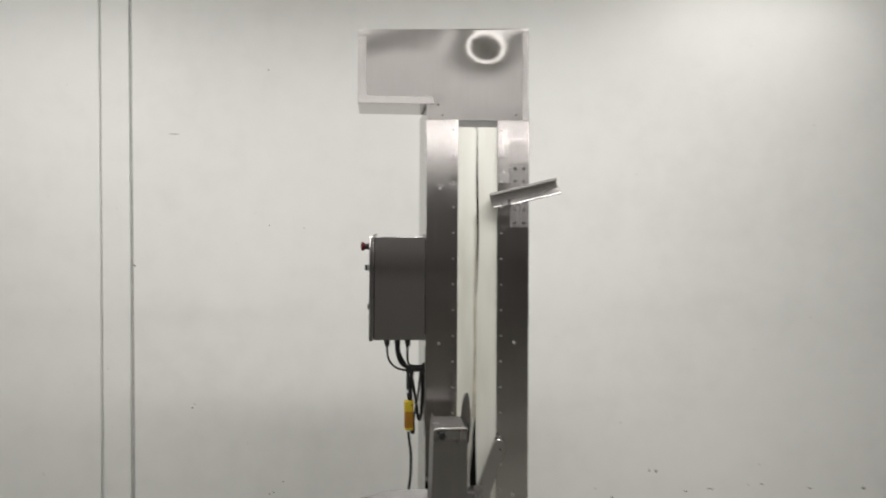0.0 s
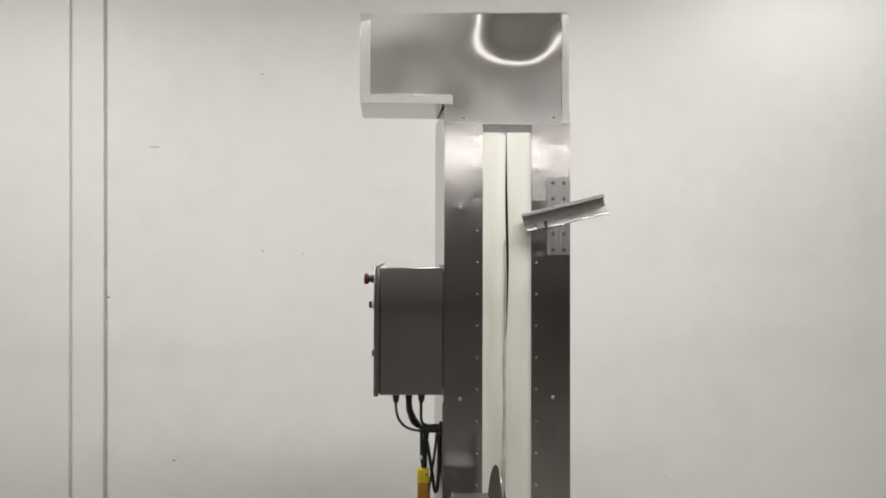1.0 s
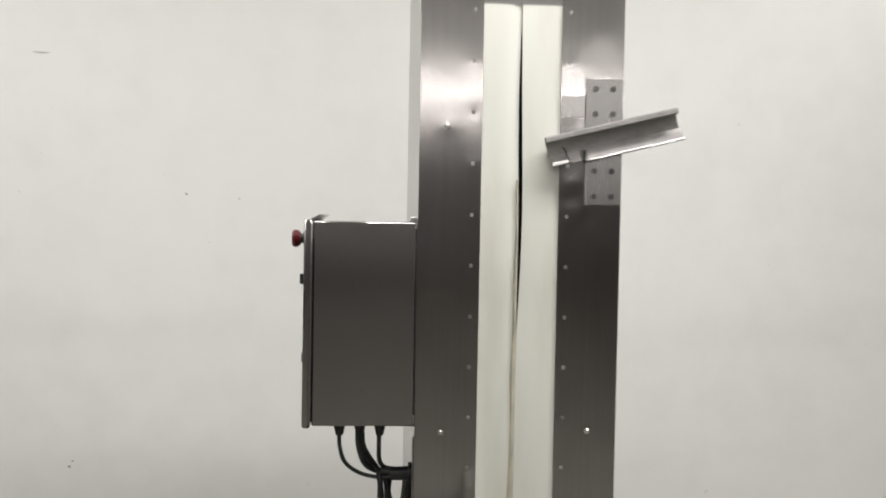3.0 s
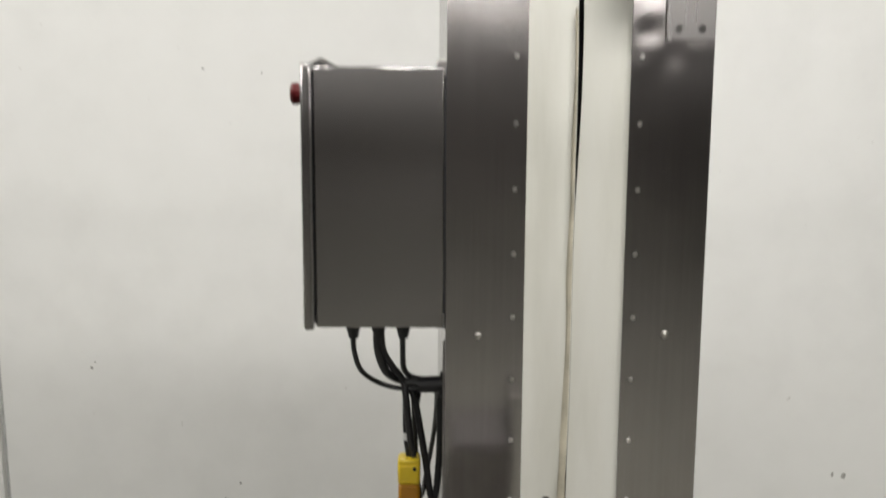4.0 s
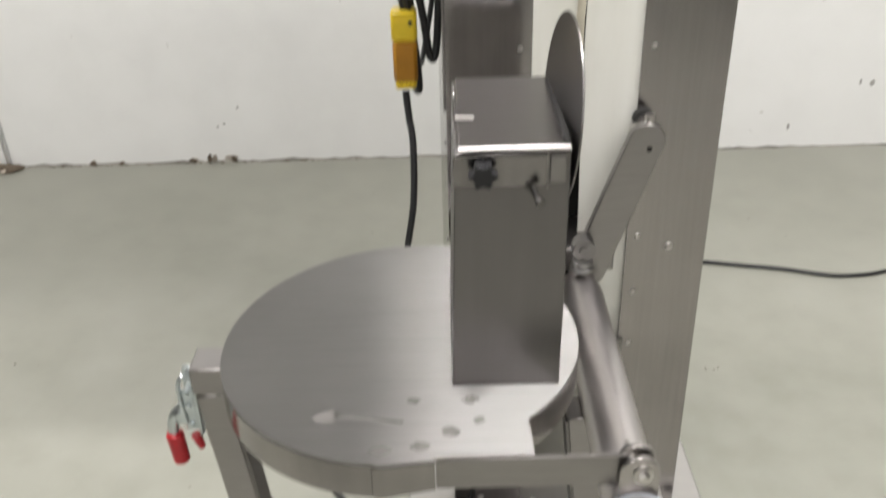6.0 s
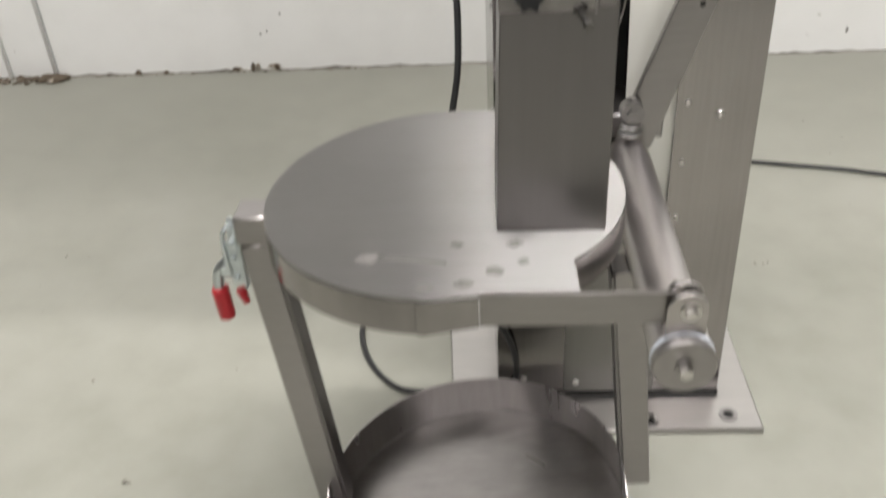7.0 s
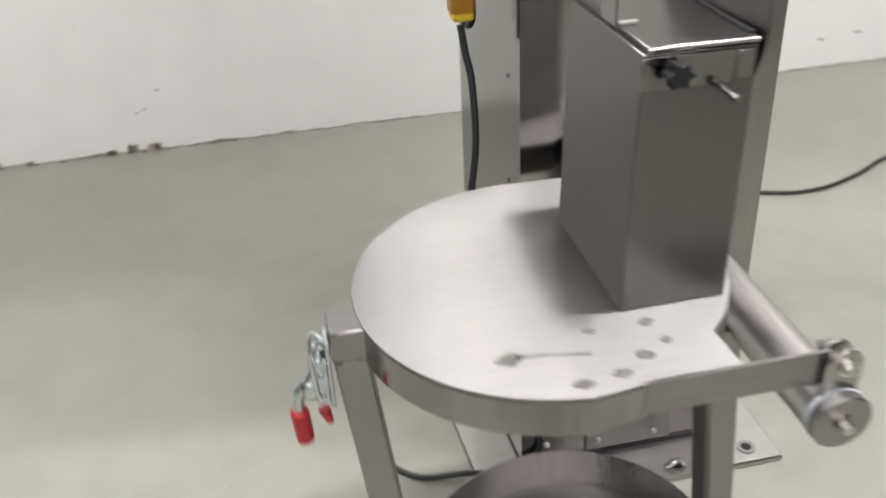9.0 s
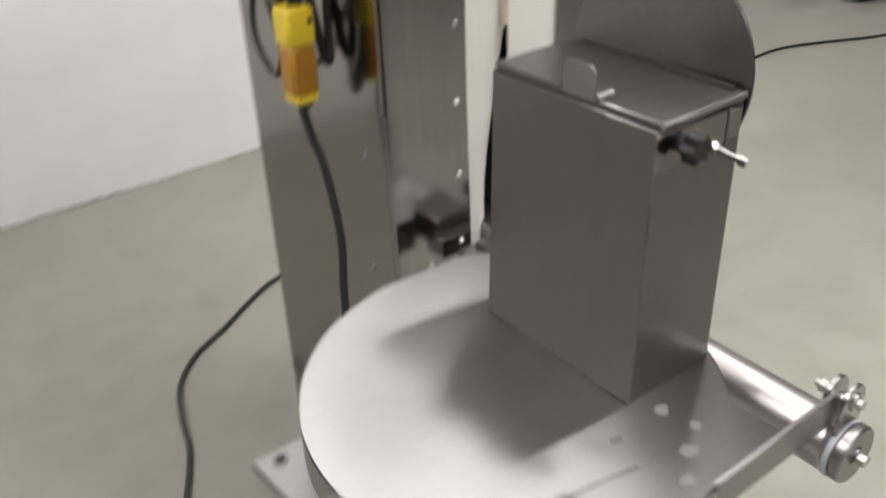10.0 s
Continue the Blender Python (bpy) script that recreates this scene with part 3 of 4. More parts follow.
def slit_x(z):
    """Where the two halves meet: the slit wanders a little."""
    return 0.0935 + 0.0022 * math.sin(5.2 * (z - 1.25)) + 0.0012 * math.sin(13.0 * z)


part("slit_flap", flap(FLAP_L, -1, pushed_aside), FLAP, column, "off-white hanging cloth flap")
part("slit_flap", flap(FLAP_R, 1, slit_gap), FLAP, column, "off-white hanging cloth flap")


def flap_hem():
    """Yellowed folded strip along the free edge, widening downwards."""
    bm = bmesh.new()
    rows = []
    for k in range(41):
        z = 0.87 + (1.66 - 0.87) * k / 40
        w = 0.0120 - 0.0085 * max(0.0, (z - 0.95) / 0.71) + 0.0007 * math.sin(31 * z)
        x1 = slit_x(z) - slit_gap(z) - 0.0008
        y = 0.0005 + 0.002 * math.sin(7 * z) ** 2
        rows.append([bm.verts.new((x1 - w, y + 0.0035, z)), bm.verts.new((x1 - 0.6 * w, y, z)), bm.verts.new((x1 - 0.1 * w, y, z)), bm.verts.new((x1, y + 0.004, z))])
    for a, b in zip(rows, rows[1:]):
        for k in range(3):
            bm.faces.new((a[k], a[k + 1], b[k + 1], b[k]))
    bmesh.ops.recalc_face_normals(bm, faces=bm.faces)
    bmesh.ops.solidify(bm, geom=bm.faces[:], thickness=0.0012)
    return bm


part("flap_hem", flap_hem(), FLAP_EDGE, column, "yellowed hem of the flap")
part("slit_header", box(FLAP_L, FLAP_R, 0.006, 0.02, 2.0035, COL_TOP), BOLT_GREY, column)

# countersunk screws down both edges of the slit, and larger dome bolts
screw_mesh = finish(merge(cylinder((0, 0, 0), (0, -0.0028, 0), 0.0042, 0.0028, 12), cylinder((0, -0.0028, 0), (0, -0.0032, 0), 0.0022, 0.0020, 8)), "screw", BOLT)
dome = bmesh.new()
bmesh.ops.create_uvsphere(dome, u_segments=14, v_segments=8, radius=0.0062)
moved(dome, Matrix.Diagonal((1, 0.75, 1, 1)))
dome_mesh = finish(dome, "dome_bolt", BOLT)
side_dome = bmesh.new()
bmesh.ops.create_uvsphere(side_dome, u_segments=12, v_segments=6, radius=0.0045)
side_bolt_mesh = finish(moved(side_dome, Matrix.Diagonal((1, 0.5, 1, 1))), "side_bolt", BOLT_GREY)
for k in range(19):
    z = 1.99 - 0.1 * k
    piece("screw", screw_mesh, (0.0, foot_lean(z), z), column)
    piece("screw", screw_mesh, (0.188, foot_lean(z), z), column)
for bx, bz in ((-0.052, 1.762), (-0.054, 1.160), (-0.054, 0.571), (0.239, 1.164), (0.238, 0.571)):
    piece("dome_bolt", dome_mesh, (bx, foot_lean(bz), bz), column)
for sy, sz in ((0.055, 0.56), (0.055, 0.73), (0.055, 0.22)):
    piece("side_bolt", side_bolt_mesh, (COL_L - 0.034 * sy, sy, sz), column, (0, 0, -math.pi / 2))

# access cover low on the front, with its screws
# The cover's steel is coloured darker for the shade under the table.
cover = part("access_cover", box(0.015, 0.178, -0.0045, -0.0006, 0.024, 0.40, 0.001), STEEL_DULL_SHADED, column, "tall screwed steel access cover")
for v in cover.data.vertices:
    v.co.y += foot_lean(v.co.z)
for ax, az in ((0.037, 0.046), (0.146, 0.044)):
    piece("dome_bolt", dome_mesh, (ax, foot_lean(az) - 0.005, az), column)
piece("dome_bolt", dome_mesh, (-0.058, foot_lean(0.05), 0.052), column)

# bolted plate behind the guide channel
hole_plate = part("bolt_plate", box(0.221, 0.2945, -0.003, 0.0, 1.614, 1.863, 0.001), STEEL_BOLTED, column, "grey steel plate with eight bolts")
for bx in (0.240, 0.275):
    for bz in (1.842, 1.793, 1.681, 1.631):
        part("bolt_head", merge(cylinder((bx, -0.003, bz), (bx, -0.0065, bz), 0.0058, seg=6), cylinder((bx, -0.0062, bz), (bx, -0.0075, bz), 0.003, seg=10)), PIN_STEEL, hole_plate)
part("patch_plate", box(0.174, 0.2195, -0.0016, 0.0, 1.786, 1.829, 0.0006), STEEL_CHUTE, column, "small pale steel patch")


# head cover: L-shaped dented sheet-metal hood
def head_front():
    xs = sorted(set([-0.372 + 0.662 * i / 46 for i in range(47)] + [-0.106]))
    zs = sorted(set([2.03 + 0.345 * i / 28 for i in range(29)] + [2.09]))
    bm = bmesh.new()
    grid = {}

    def at(i, k):
        if (i, k) not in grid:
            x, z = xs[i], zs[k]
            f = (z - 2.03) / 0.345
            top_lift = 0.004 + 0.018 * (x + 0.372) / 0.662
            zz = z + top_lift * f - 0.008 * f
            ex = min(x + 0.372, 0.29 - x) / 0.05
            ez = min((z - (2.09 if x < -0.106 else 2.03)), 2.375 - z) / 0.04
            hold = max(0.0, min(1.0, ex)) * max(0.0, min(1.0, ez))
            # how far the sheet leans back at this height, summed up from its foot
            lean = 0.0
            for q in range(24):
                h = 2.03 + (z - 2.03) * (q + 0.5) / 24
                u = h - 2.2
                tilt = -0.0005 - 0.167 * u + 0.0187 * x + 0.079 * x * u
                tilt += 0.030 * math.exp(-((x - 0.125) / 0.09) ** 2 - ((h - 2.29) / 0.07) ** 2)
                tilt += 0.011 * math.exp(-((x + 0.08) / 0.06) ** 2 - ((h - 2.09) / 0.05) ** 2)
                tilt -= 0.016 * math.exp(-((x - 0.27) / 0.09) ** 2 - ((h - 2.19) / 0.06) ** 2)
                tilt += 0.008 * math.exp(-((x + 0.31) / 0.05) ** 2 - ((h - 2.14) / 0.05) ** 2)
                tilt -= 0.012 * math.exp(-((x - 0.285) / 0.05) ** 2 - ((h - 2.30) / 0.05) ** 2)
                tilt -= 0.22 * max(0.0, h - 2.26) / (1 + math.exp((x + 0.02) / 0.025))
                tilt += 0.0022 * math.sin(31 * x + 9 * h) * math.sin(26 * h + 5 * x)
                lean += tilt * (z - 2.03) / 24
            dent = 0.00012 * math.sin(13 * x + 7 * z) * math.sin(11 * z)
            grid[i, k] = bm.verts.new((x, -0.0055 + lean - dent * hold, zz))
        return grid[i, k]

    for i in range(len(xs) - 1):
        for k in range(len(zs) - 1):
            if xs[i] < -0.107 and zs[k] < 2.0899:
                continue
            bm.faces.new((at(i, k), at(i + 1, k), at(i + 1, k + 1), at(i, k + 1)))
    bmesh.ops.recalc_face_normals(bm, faces=bm.faces)
    if sum(f.normal.y for f in bm.faces) > 0:
        bmesh.ops.reverse_faces(bm, faces=bm.faces)
    bmesh.ops.solidify(bm, geom=bm.faces[:], thickness=0.0012)
    return bm


head = part("head_cover", head_front(), STEEL_HEAD, column, "dented bright sheet-metal hood")
HEAD_B = 0.27
part("hood_top", prism([(-0.371, 2.368), (0.2895, 2.386), (0.2895, 2.389), (-0.371, 2.371)], xz, -0.006, HEAD_B), STEEL_HEAD, head)
part("hood_side", box(-0.372, -0.3705, -0.004, HEAD_B, 2.09, 2.369), STEEL_HEAD, head)
part("hood_side", box(0.2885, 0.290, -0.004, HEAD_B, 2.03, 2.386), STEEL_HEAD, head)
part("hood_underside", box(-0.3703, -0.107, -0.004, HEAD_B, 2.089, 2.0905), STEEL_FOLD, head)
part("hood_back", prism([(-0.371, 2.09), (0.289, 2.09), (0.289, 2.386), (-0.371, 2.368)], xz, HEAD_B, HEAD_B + 0.0015), STEEL_HEAD, head)
part("fold", box(-0.3722, -0.340, -0.0078, -0.0062, 2.089, 2.366, 0.0004), STEEL_FOLD, head)
part("fold", box(-0.340, -0.080, -0.0078, -0.0062, 2.0892, 2.118, 0.0004), STEEL_FOLD, head)
part("fold", box(0.268, 0.2905, -0.0078, -0.0062, 2.030, 2.382, 0.0004), STEEL_FOLD, head)
for hx, hz in ((-0.062, 2.086), (-0.045, 2.046), (0.243, 2.052)):
    part("rivet", cylinder((hx, -0.004, hz), (hx, -0.0085, hz), 0.0045, 0.003, 12), BOLT_GREY, head)

# carriage arm that comes out of the slit and carries the table
carriage = part("carriage_arm", merge(box(0.045, 0.145, -0.05, 0.06, 0.555, 0.595, 0.003), box(-0.02, 0.05, -0.06, -0.02, 0.56, 0.59, 0.002)), STEEL_BAR, column, "steel carriage arm in the slit")


# ---------------------------------------------------------------- guide channel
def guide_channel():
    t = thing("guide_channel", (0.26, -0.03, 1.72), "slanting bent stainless steel guide channel bolted to the column", "guide channel")
    tilt = Matrix.Translation((0.136, -0.003, 1.738)) @ Matrix.Rotation(radians(-14.0), 4, "Y")

    def profile(pts, u0, u1, thick=0.002):
        bm = bmesh.new()
        rows = [[bm.verts.new((u, y, v)) for y, v in pts] for u in (u0, u1)]
        for k in range(len(pts) - 1):
            bm.faces.new((rows[0][k], rows[0][k + 1], rows[1][k + 1], rows[1][k]))
        bmesh.ops.recalc_face_normals(bm, faces=bm.faces)
        bmesh.ops.solidify(bm, geom=bm.faces[:], thickness=thick)
        return moved(bm, tilt)

    upper = [(-0.018, -0.0065), (-0.0205, -0.0045), (-0.020, 0.0005), (-0.016, 0.0025), (-0.006, 0.002), (-0.0035, -0.002), (-0.003, -0.036)]
    part("channel_web", profile(upper, 0.004, 0.271), STEEL_GALV, t)
    part("lower_lip", profile([(-0.003, -0.036), (-0.005, -0.041), (-0.009, -0.0560)], 0.078, 0.274), STEEL_GALV, t)
    part("lip_edge", moved(cylinder((0.074, -0.0110, -0.0577), (0.276, -0.0110, -0.0577), 0.0028, seg=12), tilt), STEEL_CHUTE, t, "bright rolled lower edge")
    part("lip_end", moved(prism([(0.078, -0.036), (0.0745, -0.0555), (0.078, -0.0565), (0.083, -0.037)], xz, -0.010, -0.003), tilt), BOLT_GREY, t)
    part("end_cheek", profile([(-0.003, -0.036), (-0.006, -0.046), (-0.012, -0.054), (-0.019, -0.056)], 0.008, 0.040), STEEL_GALV, t)
    part("end_cheek", profile([(-0.003, -0.036), (-0.004, -0.047), (-0.006, -0.055)], 0.041, 0.066), STEEL_GALV, t)
    part("crease", moved(hose([(0.034, -0.006, -0.020), (0.040, -0.007, -0.030), (0.041, -0.009, -0.044), (0.046, -0.010, -0.055)], 0.0016, 6), tilt), BOLT_GREY, t)
    part("weld_seam", merge(*[moved(cylinder((u, -0.008, 0.001), (u + 0.016, -0.008, 0.001), 0.0035, 0.003, 8), tilt) for u in (0.088, 0.112, 0.136, 0.150)]), BOLT, t)
    return t


guide_channel()


# ---------------------------------------------------------------- control cabinet
def control_cabinet():
    t = thing("control_cabinet", (-0.215, 0.15, 1.174), "brushed steel control cabinet fixed to the side of the column", "control cabinet")
    body = part("body", box(-0.306, -0.109, -0.006, 0.30, 1.174, 1.573, 0.002), STEEL_BOX, t)
    part("rear_flange", box(-0.1095, COL_L - 0.0002, -0.003, 0.295, 1.172, 1.575, 0.001), BLACK, t, "dark gasket against the column")
    part("rain_lip", prism([(-0.318, 1.574), (-0.296, 1.586), (-0.292, 1.586), (-0.312, 1.572)], xz, 0.0, 0.295), STEEL_BOX, t)
    part("door_gasket", box(-0.3095, -0.305, 0.002, 0.292, 1.180, 1.568), BLACK, t)
    door = part("door", box(-0.325, -0.309, -0.010, 0.304, 1.170, 1.577, 0.0035), STEEL_BOX, t)
    part("door_fold", box(-0.3115, -0.3085, -0.012, -0.009, 1.176, 1.571, 0.0006), STEEL_BAR, door)
    stop = part("emergency_stop", merge(cylinder((-0.325, 0.12, 1.536), (-0.336, 0.12, 1.536), 0.013), cylinder((-0.336, 0.12, 1.536), (-0.342, 0.12, 1.536), 0.010)), BLACK, door)
    part("mushroom_button", merge(cylinder((-0.342, 0.12, 1.536), (-0.350, 0.12, 1.536), 0.013, 0.019), cylinder((-0.350, 0.12, 1.536), (-0.359, 0.12, 1.536), 0.019, 0.017, bevel=0.003)), DARK_RED, stop, "dark red mushroom button")
    switch = part("selector_switch", cylinder((-0.325, 0.12, 1.452), (-0.334, 0.12, 1.452), 0.013), ZINC, door)
    part("switch_lever", box(-0.343, -0.334, 0.117, 0.123, 1.441, 1.463, 0.002), BLACK, switch)
    part("door_lock", cylinder((-0.325, 0.05, 1.30), (-0.331, 0.05, 1.30), 0.010), BLACK, door)
    for gx in (-0.254, -0.213, -0.173):
        part("cable_gland", merge(cylinder((gx, 0.05, 1.174), (gx, 0.05, 1.158), 0.0125, seg=6), cylinder((gx, 0.05, 1.158), (gx, 0.05, 1.144), 0.0105, 0.0075, 16)), BLACK, t, "black cable gland")
    for cz in (1.185, 1.572):
        part("mounting_lug", box(-0.121, COL_L - 0.0005, -0.004, 0.010, cz - 0.012, cz + 0.012, 0.002), STEEL_BAR, t)
    return t


control_cabinet()


# ---------------------------------------------------------------- cables under the cabinet
def cable(name, points, r, label, mat=RUBBER):
    return solid(name, hose(points, r), mat, label, "cable", "cables", at=points[0])


CY = 0.095
cable("control_cable", [(-0.254, 0.05, 1.15), (-0.253, 0.054, 1.12), (-0.243, 0.065, 1.085), (-0.218, CY, 1.056), (-0.185, CY, 1.046), (-0.15, CY, 1.045), (-0.104, CY, 1.047)], 0.0042, "thin black cable bending from the cabinet to the column")
cable("control_cable", [(-0.216, 0.05, 1.15), (-0.214, 0.054, 1.12), (-0.203, 0.065, 1.085), (-0.185, CY, 1.062), (-0.15, CY, 1.055), (-0.104, CY, 1.056)], 0.0068, "thick black cable bending from the cabinet to the column")
cable("control_cable", [(-0.209, 0.052, 1.15), (-0.206, 0.058, 1.12), (-0.193, 0.075, 1.09), (-0.176, CY, 1.06), (-0.170, CY - 0.006, 1.03), (-0.164, CY - 0.008, 0.97), (-0.152, CY + 0.004, 0.88),
                        (-0.146, CY + 0.012, 0.81), (-0.150, CY + 0.03, 0.79), (-0.158, CY + 0.045, 0.82), (-0.160, CY + 0.04, 0.92), (-0.152, CY + 0.03, 1.02), (-0.145, CY + 0.01, 1.052)], 0.0058, "black cable hanging in a long loop beside the column")
cable("control_cable", [(-0.174, 0.05, 1.15), (-0.174, 0.054, 1.12), (-0.173, 0.065, 1.09), (-0.165, CY, 1.068), (-0.145, CY, 1.062), (-0.104, CY, 1.062)], 0.0048, "black cable bending from the cabinet to the column")
cable("control_cable", [(-0.165, CY + 0.006, 1.055), (-0.155, CY + 0.006, 1.02), (-0.146, CY + 0.006, 0.97), (-0.136, CY + 0.004, 0.91), (-0.129, CY, 0.86), (-0.122, CY, 0.85), (-0.1165, CY + 0.006, 0.88), (-0.1125, CY + 0.01, 0.95),
                        (-0.1125, CY + 0.01, 1.02), (-0.104, CY + 0.01, 1.046)], 0.0060, "black cable hanging in a loop beside the column")
cable("control_cable", [(-0.160, CY + 0.015, 1.05), (-0.156, CY + 0.02, 0.98), (-0.153, CY + 0.05, 0.88), (-0.146, CY + 0.10, 0.81), (-0.135, CY + 0.17, 0.84), (-0.124, CY + 0.18, 0.90), (-0.119, CY + 0.12, 0.97), (-0.117, CY + 0.05, 1.03), (-0.108, CY + 0.02, 1.05)], 0.0045, "thin black cable looping along the column side")
solid("cable_gland", merge(cylinder((-0.1045, CY, 1.053), (-0.113, CY, 1.053), 0.022, seg=20), cylinder((-0.113, CY, 1.053), (-0.150, CY, 1.052), 0.0145, 0.0135, seg=16)), BLACK, "black bushing where the cables enter the column", "cable gland", at=(-0.105, CY, 1.053))

plug = thing("cable_connector", (-0.168, CY, 0.794), "yellow and amber plastic cable connector hanging from a black cable", "cable connector")
part("upper_cable", hose([(-0.172, CY, 1.05), (-0.174, CY, 1.0), (-0.173, CY, 0.95), (-0.168, CY, 0.915)], 0.0052), RUBBER, plug, "black cable")
part("cable_label", ring((-0.1735, CY, 0.945), (-0.1735, CY, 0.958), 0.0052, 0.0062, 16), LABEL, plug, "white cable label")
part("socket", merge(box(-0.187, -0.149, CY - 0.018, CY + 0.018, 0.870, 0.916, 0.004), box(-0.183, -0.153, CY - 0.0195, CY - 0.017, 0.878, 0.905, 0.002)), YELLOW, plug, "bright yellow upper half")
part("body", box(-0.186, -0.150, CY - 0.017, CY + 0.017, 0.806, 0.8705, 0.005), AMBER, plug, "amber lower half")
part("end_cap", merge(box(-0.184, -0.152, CY - 0.0155, CY + 0.0155, 0.797, 0.812, 0.004), *[box(-0.183 + 0.0062 * k, -0.1795 + 0.0062 * k, CY - 0.0165, CY + 0.0165, 0.800, 0.811, 0.001) for k in range(5)]), YELLOW, plug)
part("latch_eye", cylinder((-0.158, CY - 0.0185, 0.900), (-0.158, CY - 0.021, 0.900), 0.0035, seg=10), BLACK, plug)
plug.location += Vector((0.003, 0, 0.010))

# power cord: from the connector down behind the table and over the floor behind the column
cable("power_cord", [(-0.167, CY, 0.800), (-0.163, 0.085, 0.76), (-0.158, 0.07, 0.72), (-0.160, 0.045, 0.635), (-0.172, 0.03, 0.562), (-0.187, 0.0, 0.48), (-0.18, -0.025, 0.38), (-0.14, -0.035, 0.27), (-0.09, -0.03, 0.17), (-0.072, -0.022, 0.09), (-0.082, -0.03, 0.035),
                     (-0.13, -0.035, 0.024), (-0.21, -0.02, 0.022), (-0.295, 0.01, 0.006), (-0.356, 0.082, 0.006), (-0.386, 0.177, 0.006), (-0.38, 0.27, 0.006), (-0.352, 0.362, 0.006), (-0.315, 0.433, 0.006), (-0.282, 0.504, 0.006), (-0.264, 0.573, 0.006), (-0.234, 0.661, 0.006), (-0.2, 0.717, 0.006), (-0.142, 0.772, 0.006), (-0.05, 0.822, 0.006), (0.04, 0.879, 0.006), (0.153, 0.931, 0.006), (0.36, 0.945, 0.006), (0.59, 0.896, 0.006), (0.7, 0.87, 0.006), (0.8, 0.846, 0.006), (0.89, 0.815, 0.006), (0.95, 0.805, 0.006), (1.04, 0.815, 0.006), (1.17, 0.866, 0.006), (1.28, 0.925, 0.006), (1.52, 1.01, 0.006), (1.8, 1.055, 0.006), (2.08, 1.1, 0.006), (2.38, 1.118, 0.006), (2.57, 1.115, 0.006), (2.75, 1.05, 0.006), (3.03, 0.925, 0.006), (3.4, 0.86, 0.006)], 0.0056, "black power cord hanging from the connector and lying on the floor")


def cable_heap(cx, cy, r, seed):
    rnd = random.Random(seed)
    pts = []
    for k in range(26):
        a = k * 0.9
        pts.append((cx + r * rnd.uniform(0.6, 1.1) * math.cos(a), cy + 0.7 * r * rnd.uniform(0.6, 1.1) * math.sin(a), 0.009 + 0.0016 * k))
    return solid("cable_heap", hose(pts, 0.008, 8, 6), RUBBER, "loose heap of black cable on the floor", "cable", at=(cx, cy, 0))


cable_heap(3.34, 1.50, 0.10, 3)
cable_heap(3.52, 1.28, 0.13, 4)


# ---------------------------------------------------------------- table carried by the column
TX, TY, TR, TZ = -0.160, -0.294, 0.2305, 0.614
BAR_Y = -0.514
NOTCH_X = -0.020
table = thing("carrier_table", (TX, TY, 0.07), "stainless steel carrier with round table and open tray below", "carrier table")


def table_rim(grow=0.0):
    """From the notch round the back to the front: the disc is a little out of round and flat behind the housing."""
    pts = arc(-0.167, -0.290, 0.221 + grow, -49.0, 40.0, 22) + [(-0.004, -0.118), (-0.014, -0.090), (-0.035, -0.068 + grow), (-0.09, -0.0655 + grow)]
    for k in range(61):
        a = radians(90 + (262 - 90) * k / 60)
        rad = TR + grow + 0.0050 * math.sin(2 * a)
        pts.append((TX + rad * math.cos(a), TY + rad * math.sin(a)))
    return pts


outline = table_rim() + [(-0.184, -0.5265), (-0.153, -0.5230), (-0.125, BAR_Y - 0.006), (NOTCH_X, BAR_Y - 0.006)]
top = part("tabletop", prism(outline, xy, TZ - 0.004, TZ, 0.0003), STEEL_FLAT, table, "round brushed steel tabletop with stains")


def band(points, z0, z1, thick):
    bm = bmesh.new()
    rows = [[bm.verts.new((x, y, z)) for x, y in points] for z in (z0, z1)]
    for k in range(len(points) - 1):
        bm.faces.new((rows[0][k], rows[0][k + 1], rows[1][k + 1], rows[1][k]))
    bmesh.ops.recalc_face_normals(bm, faces=bm.faces)
    bmesh.ops.solidify(bm, geom=bm.faces[:], thickness=thick)
    return bm


part("rim_band", band(table_rim(0.0005), TZ - 0.047, TZ - 0.0041, 0.003), STEEL_RIM, table, "rolled steel band round the tabletop")
front = band([(-0.1915, -0.5262), (-0.184, -0.5270), (-0.153, -0.5236), (-0.1255, -0.5212)], TZ - 0.047, TZ - 0.0041, 0.003)
for v in front.verts:
    if v.co.z < TZ - 0.03:
        v.co.z += 0.006 * max(0.0, (v.co.x + 0.184) / 0.0585)
part("front_band", front, STEEL_RIM, table)
part("front_bar", box(-0.1245, 0.076, BAR_Y - 0.0068, BAR_Y - 0.0012, TZ - 0.040, TZ + 0.0006, 0.0006), STEEL_BAR, table, "flat steel bar along the front")
part("corner_web", box(NOTCH_X - 0.003, NOTCH_X, BAR_Y, -0.462, TZ - 0.036, TZ - 0.0045), STEEL_BAR, table)
part("under_bracket", box(-0.01, 0.05, -0.12, -0.045, TZ - 0.052, TZ - 0.0045, 0.002), STEEL_BAR, table)

# dried stains on the tabletop
SPLASH = plain("dried_splash", (0.115, 0.107, 0.1), 0.6, 0.0, 0.25, 60.0)


def splash(x, y, r, seed, stretch=1.0):
    rnd = random.Random(seed)
    pts = [(x + stretch * r * rnd.uniform(0.55, 1.1) * math.cos(a), y + r * rnd.uniform(0.55, 1.1) * math.sin(a)) for a in (2 * math.pi * i / 14 for i in range(14))]
    return prism(pts, xy, TZ + 0.0001, TZ + 0.0004)


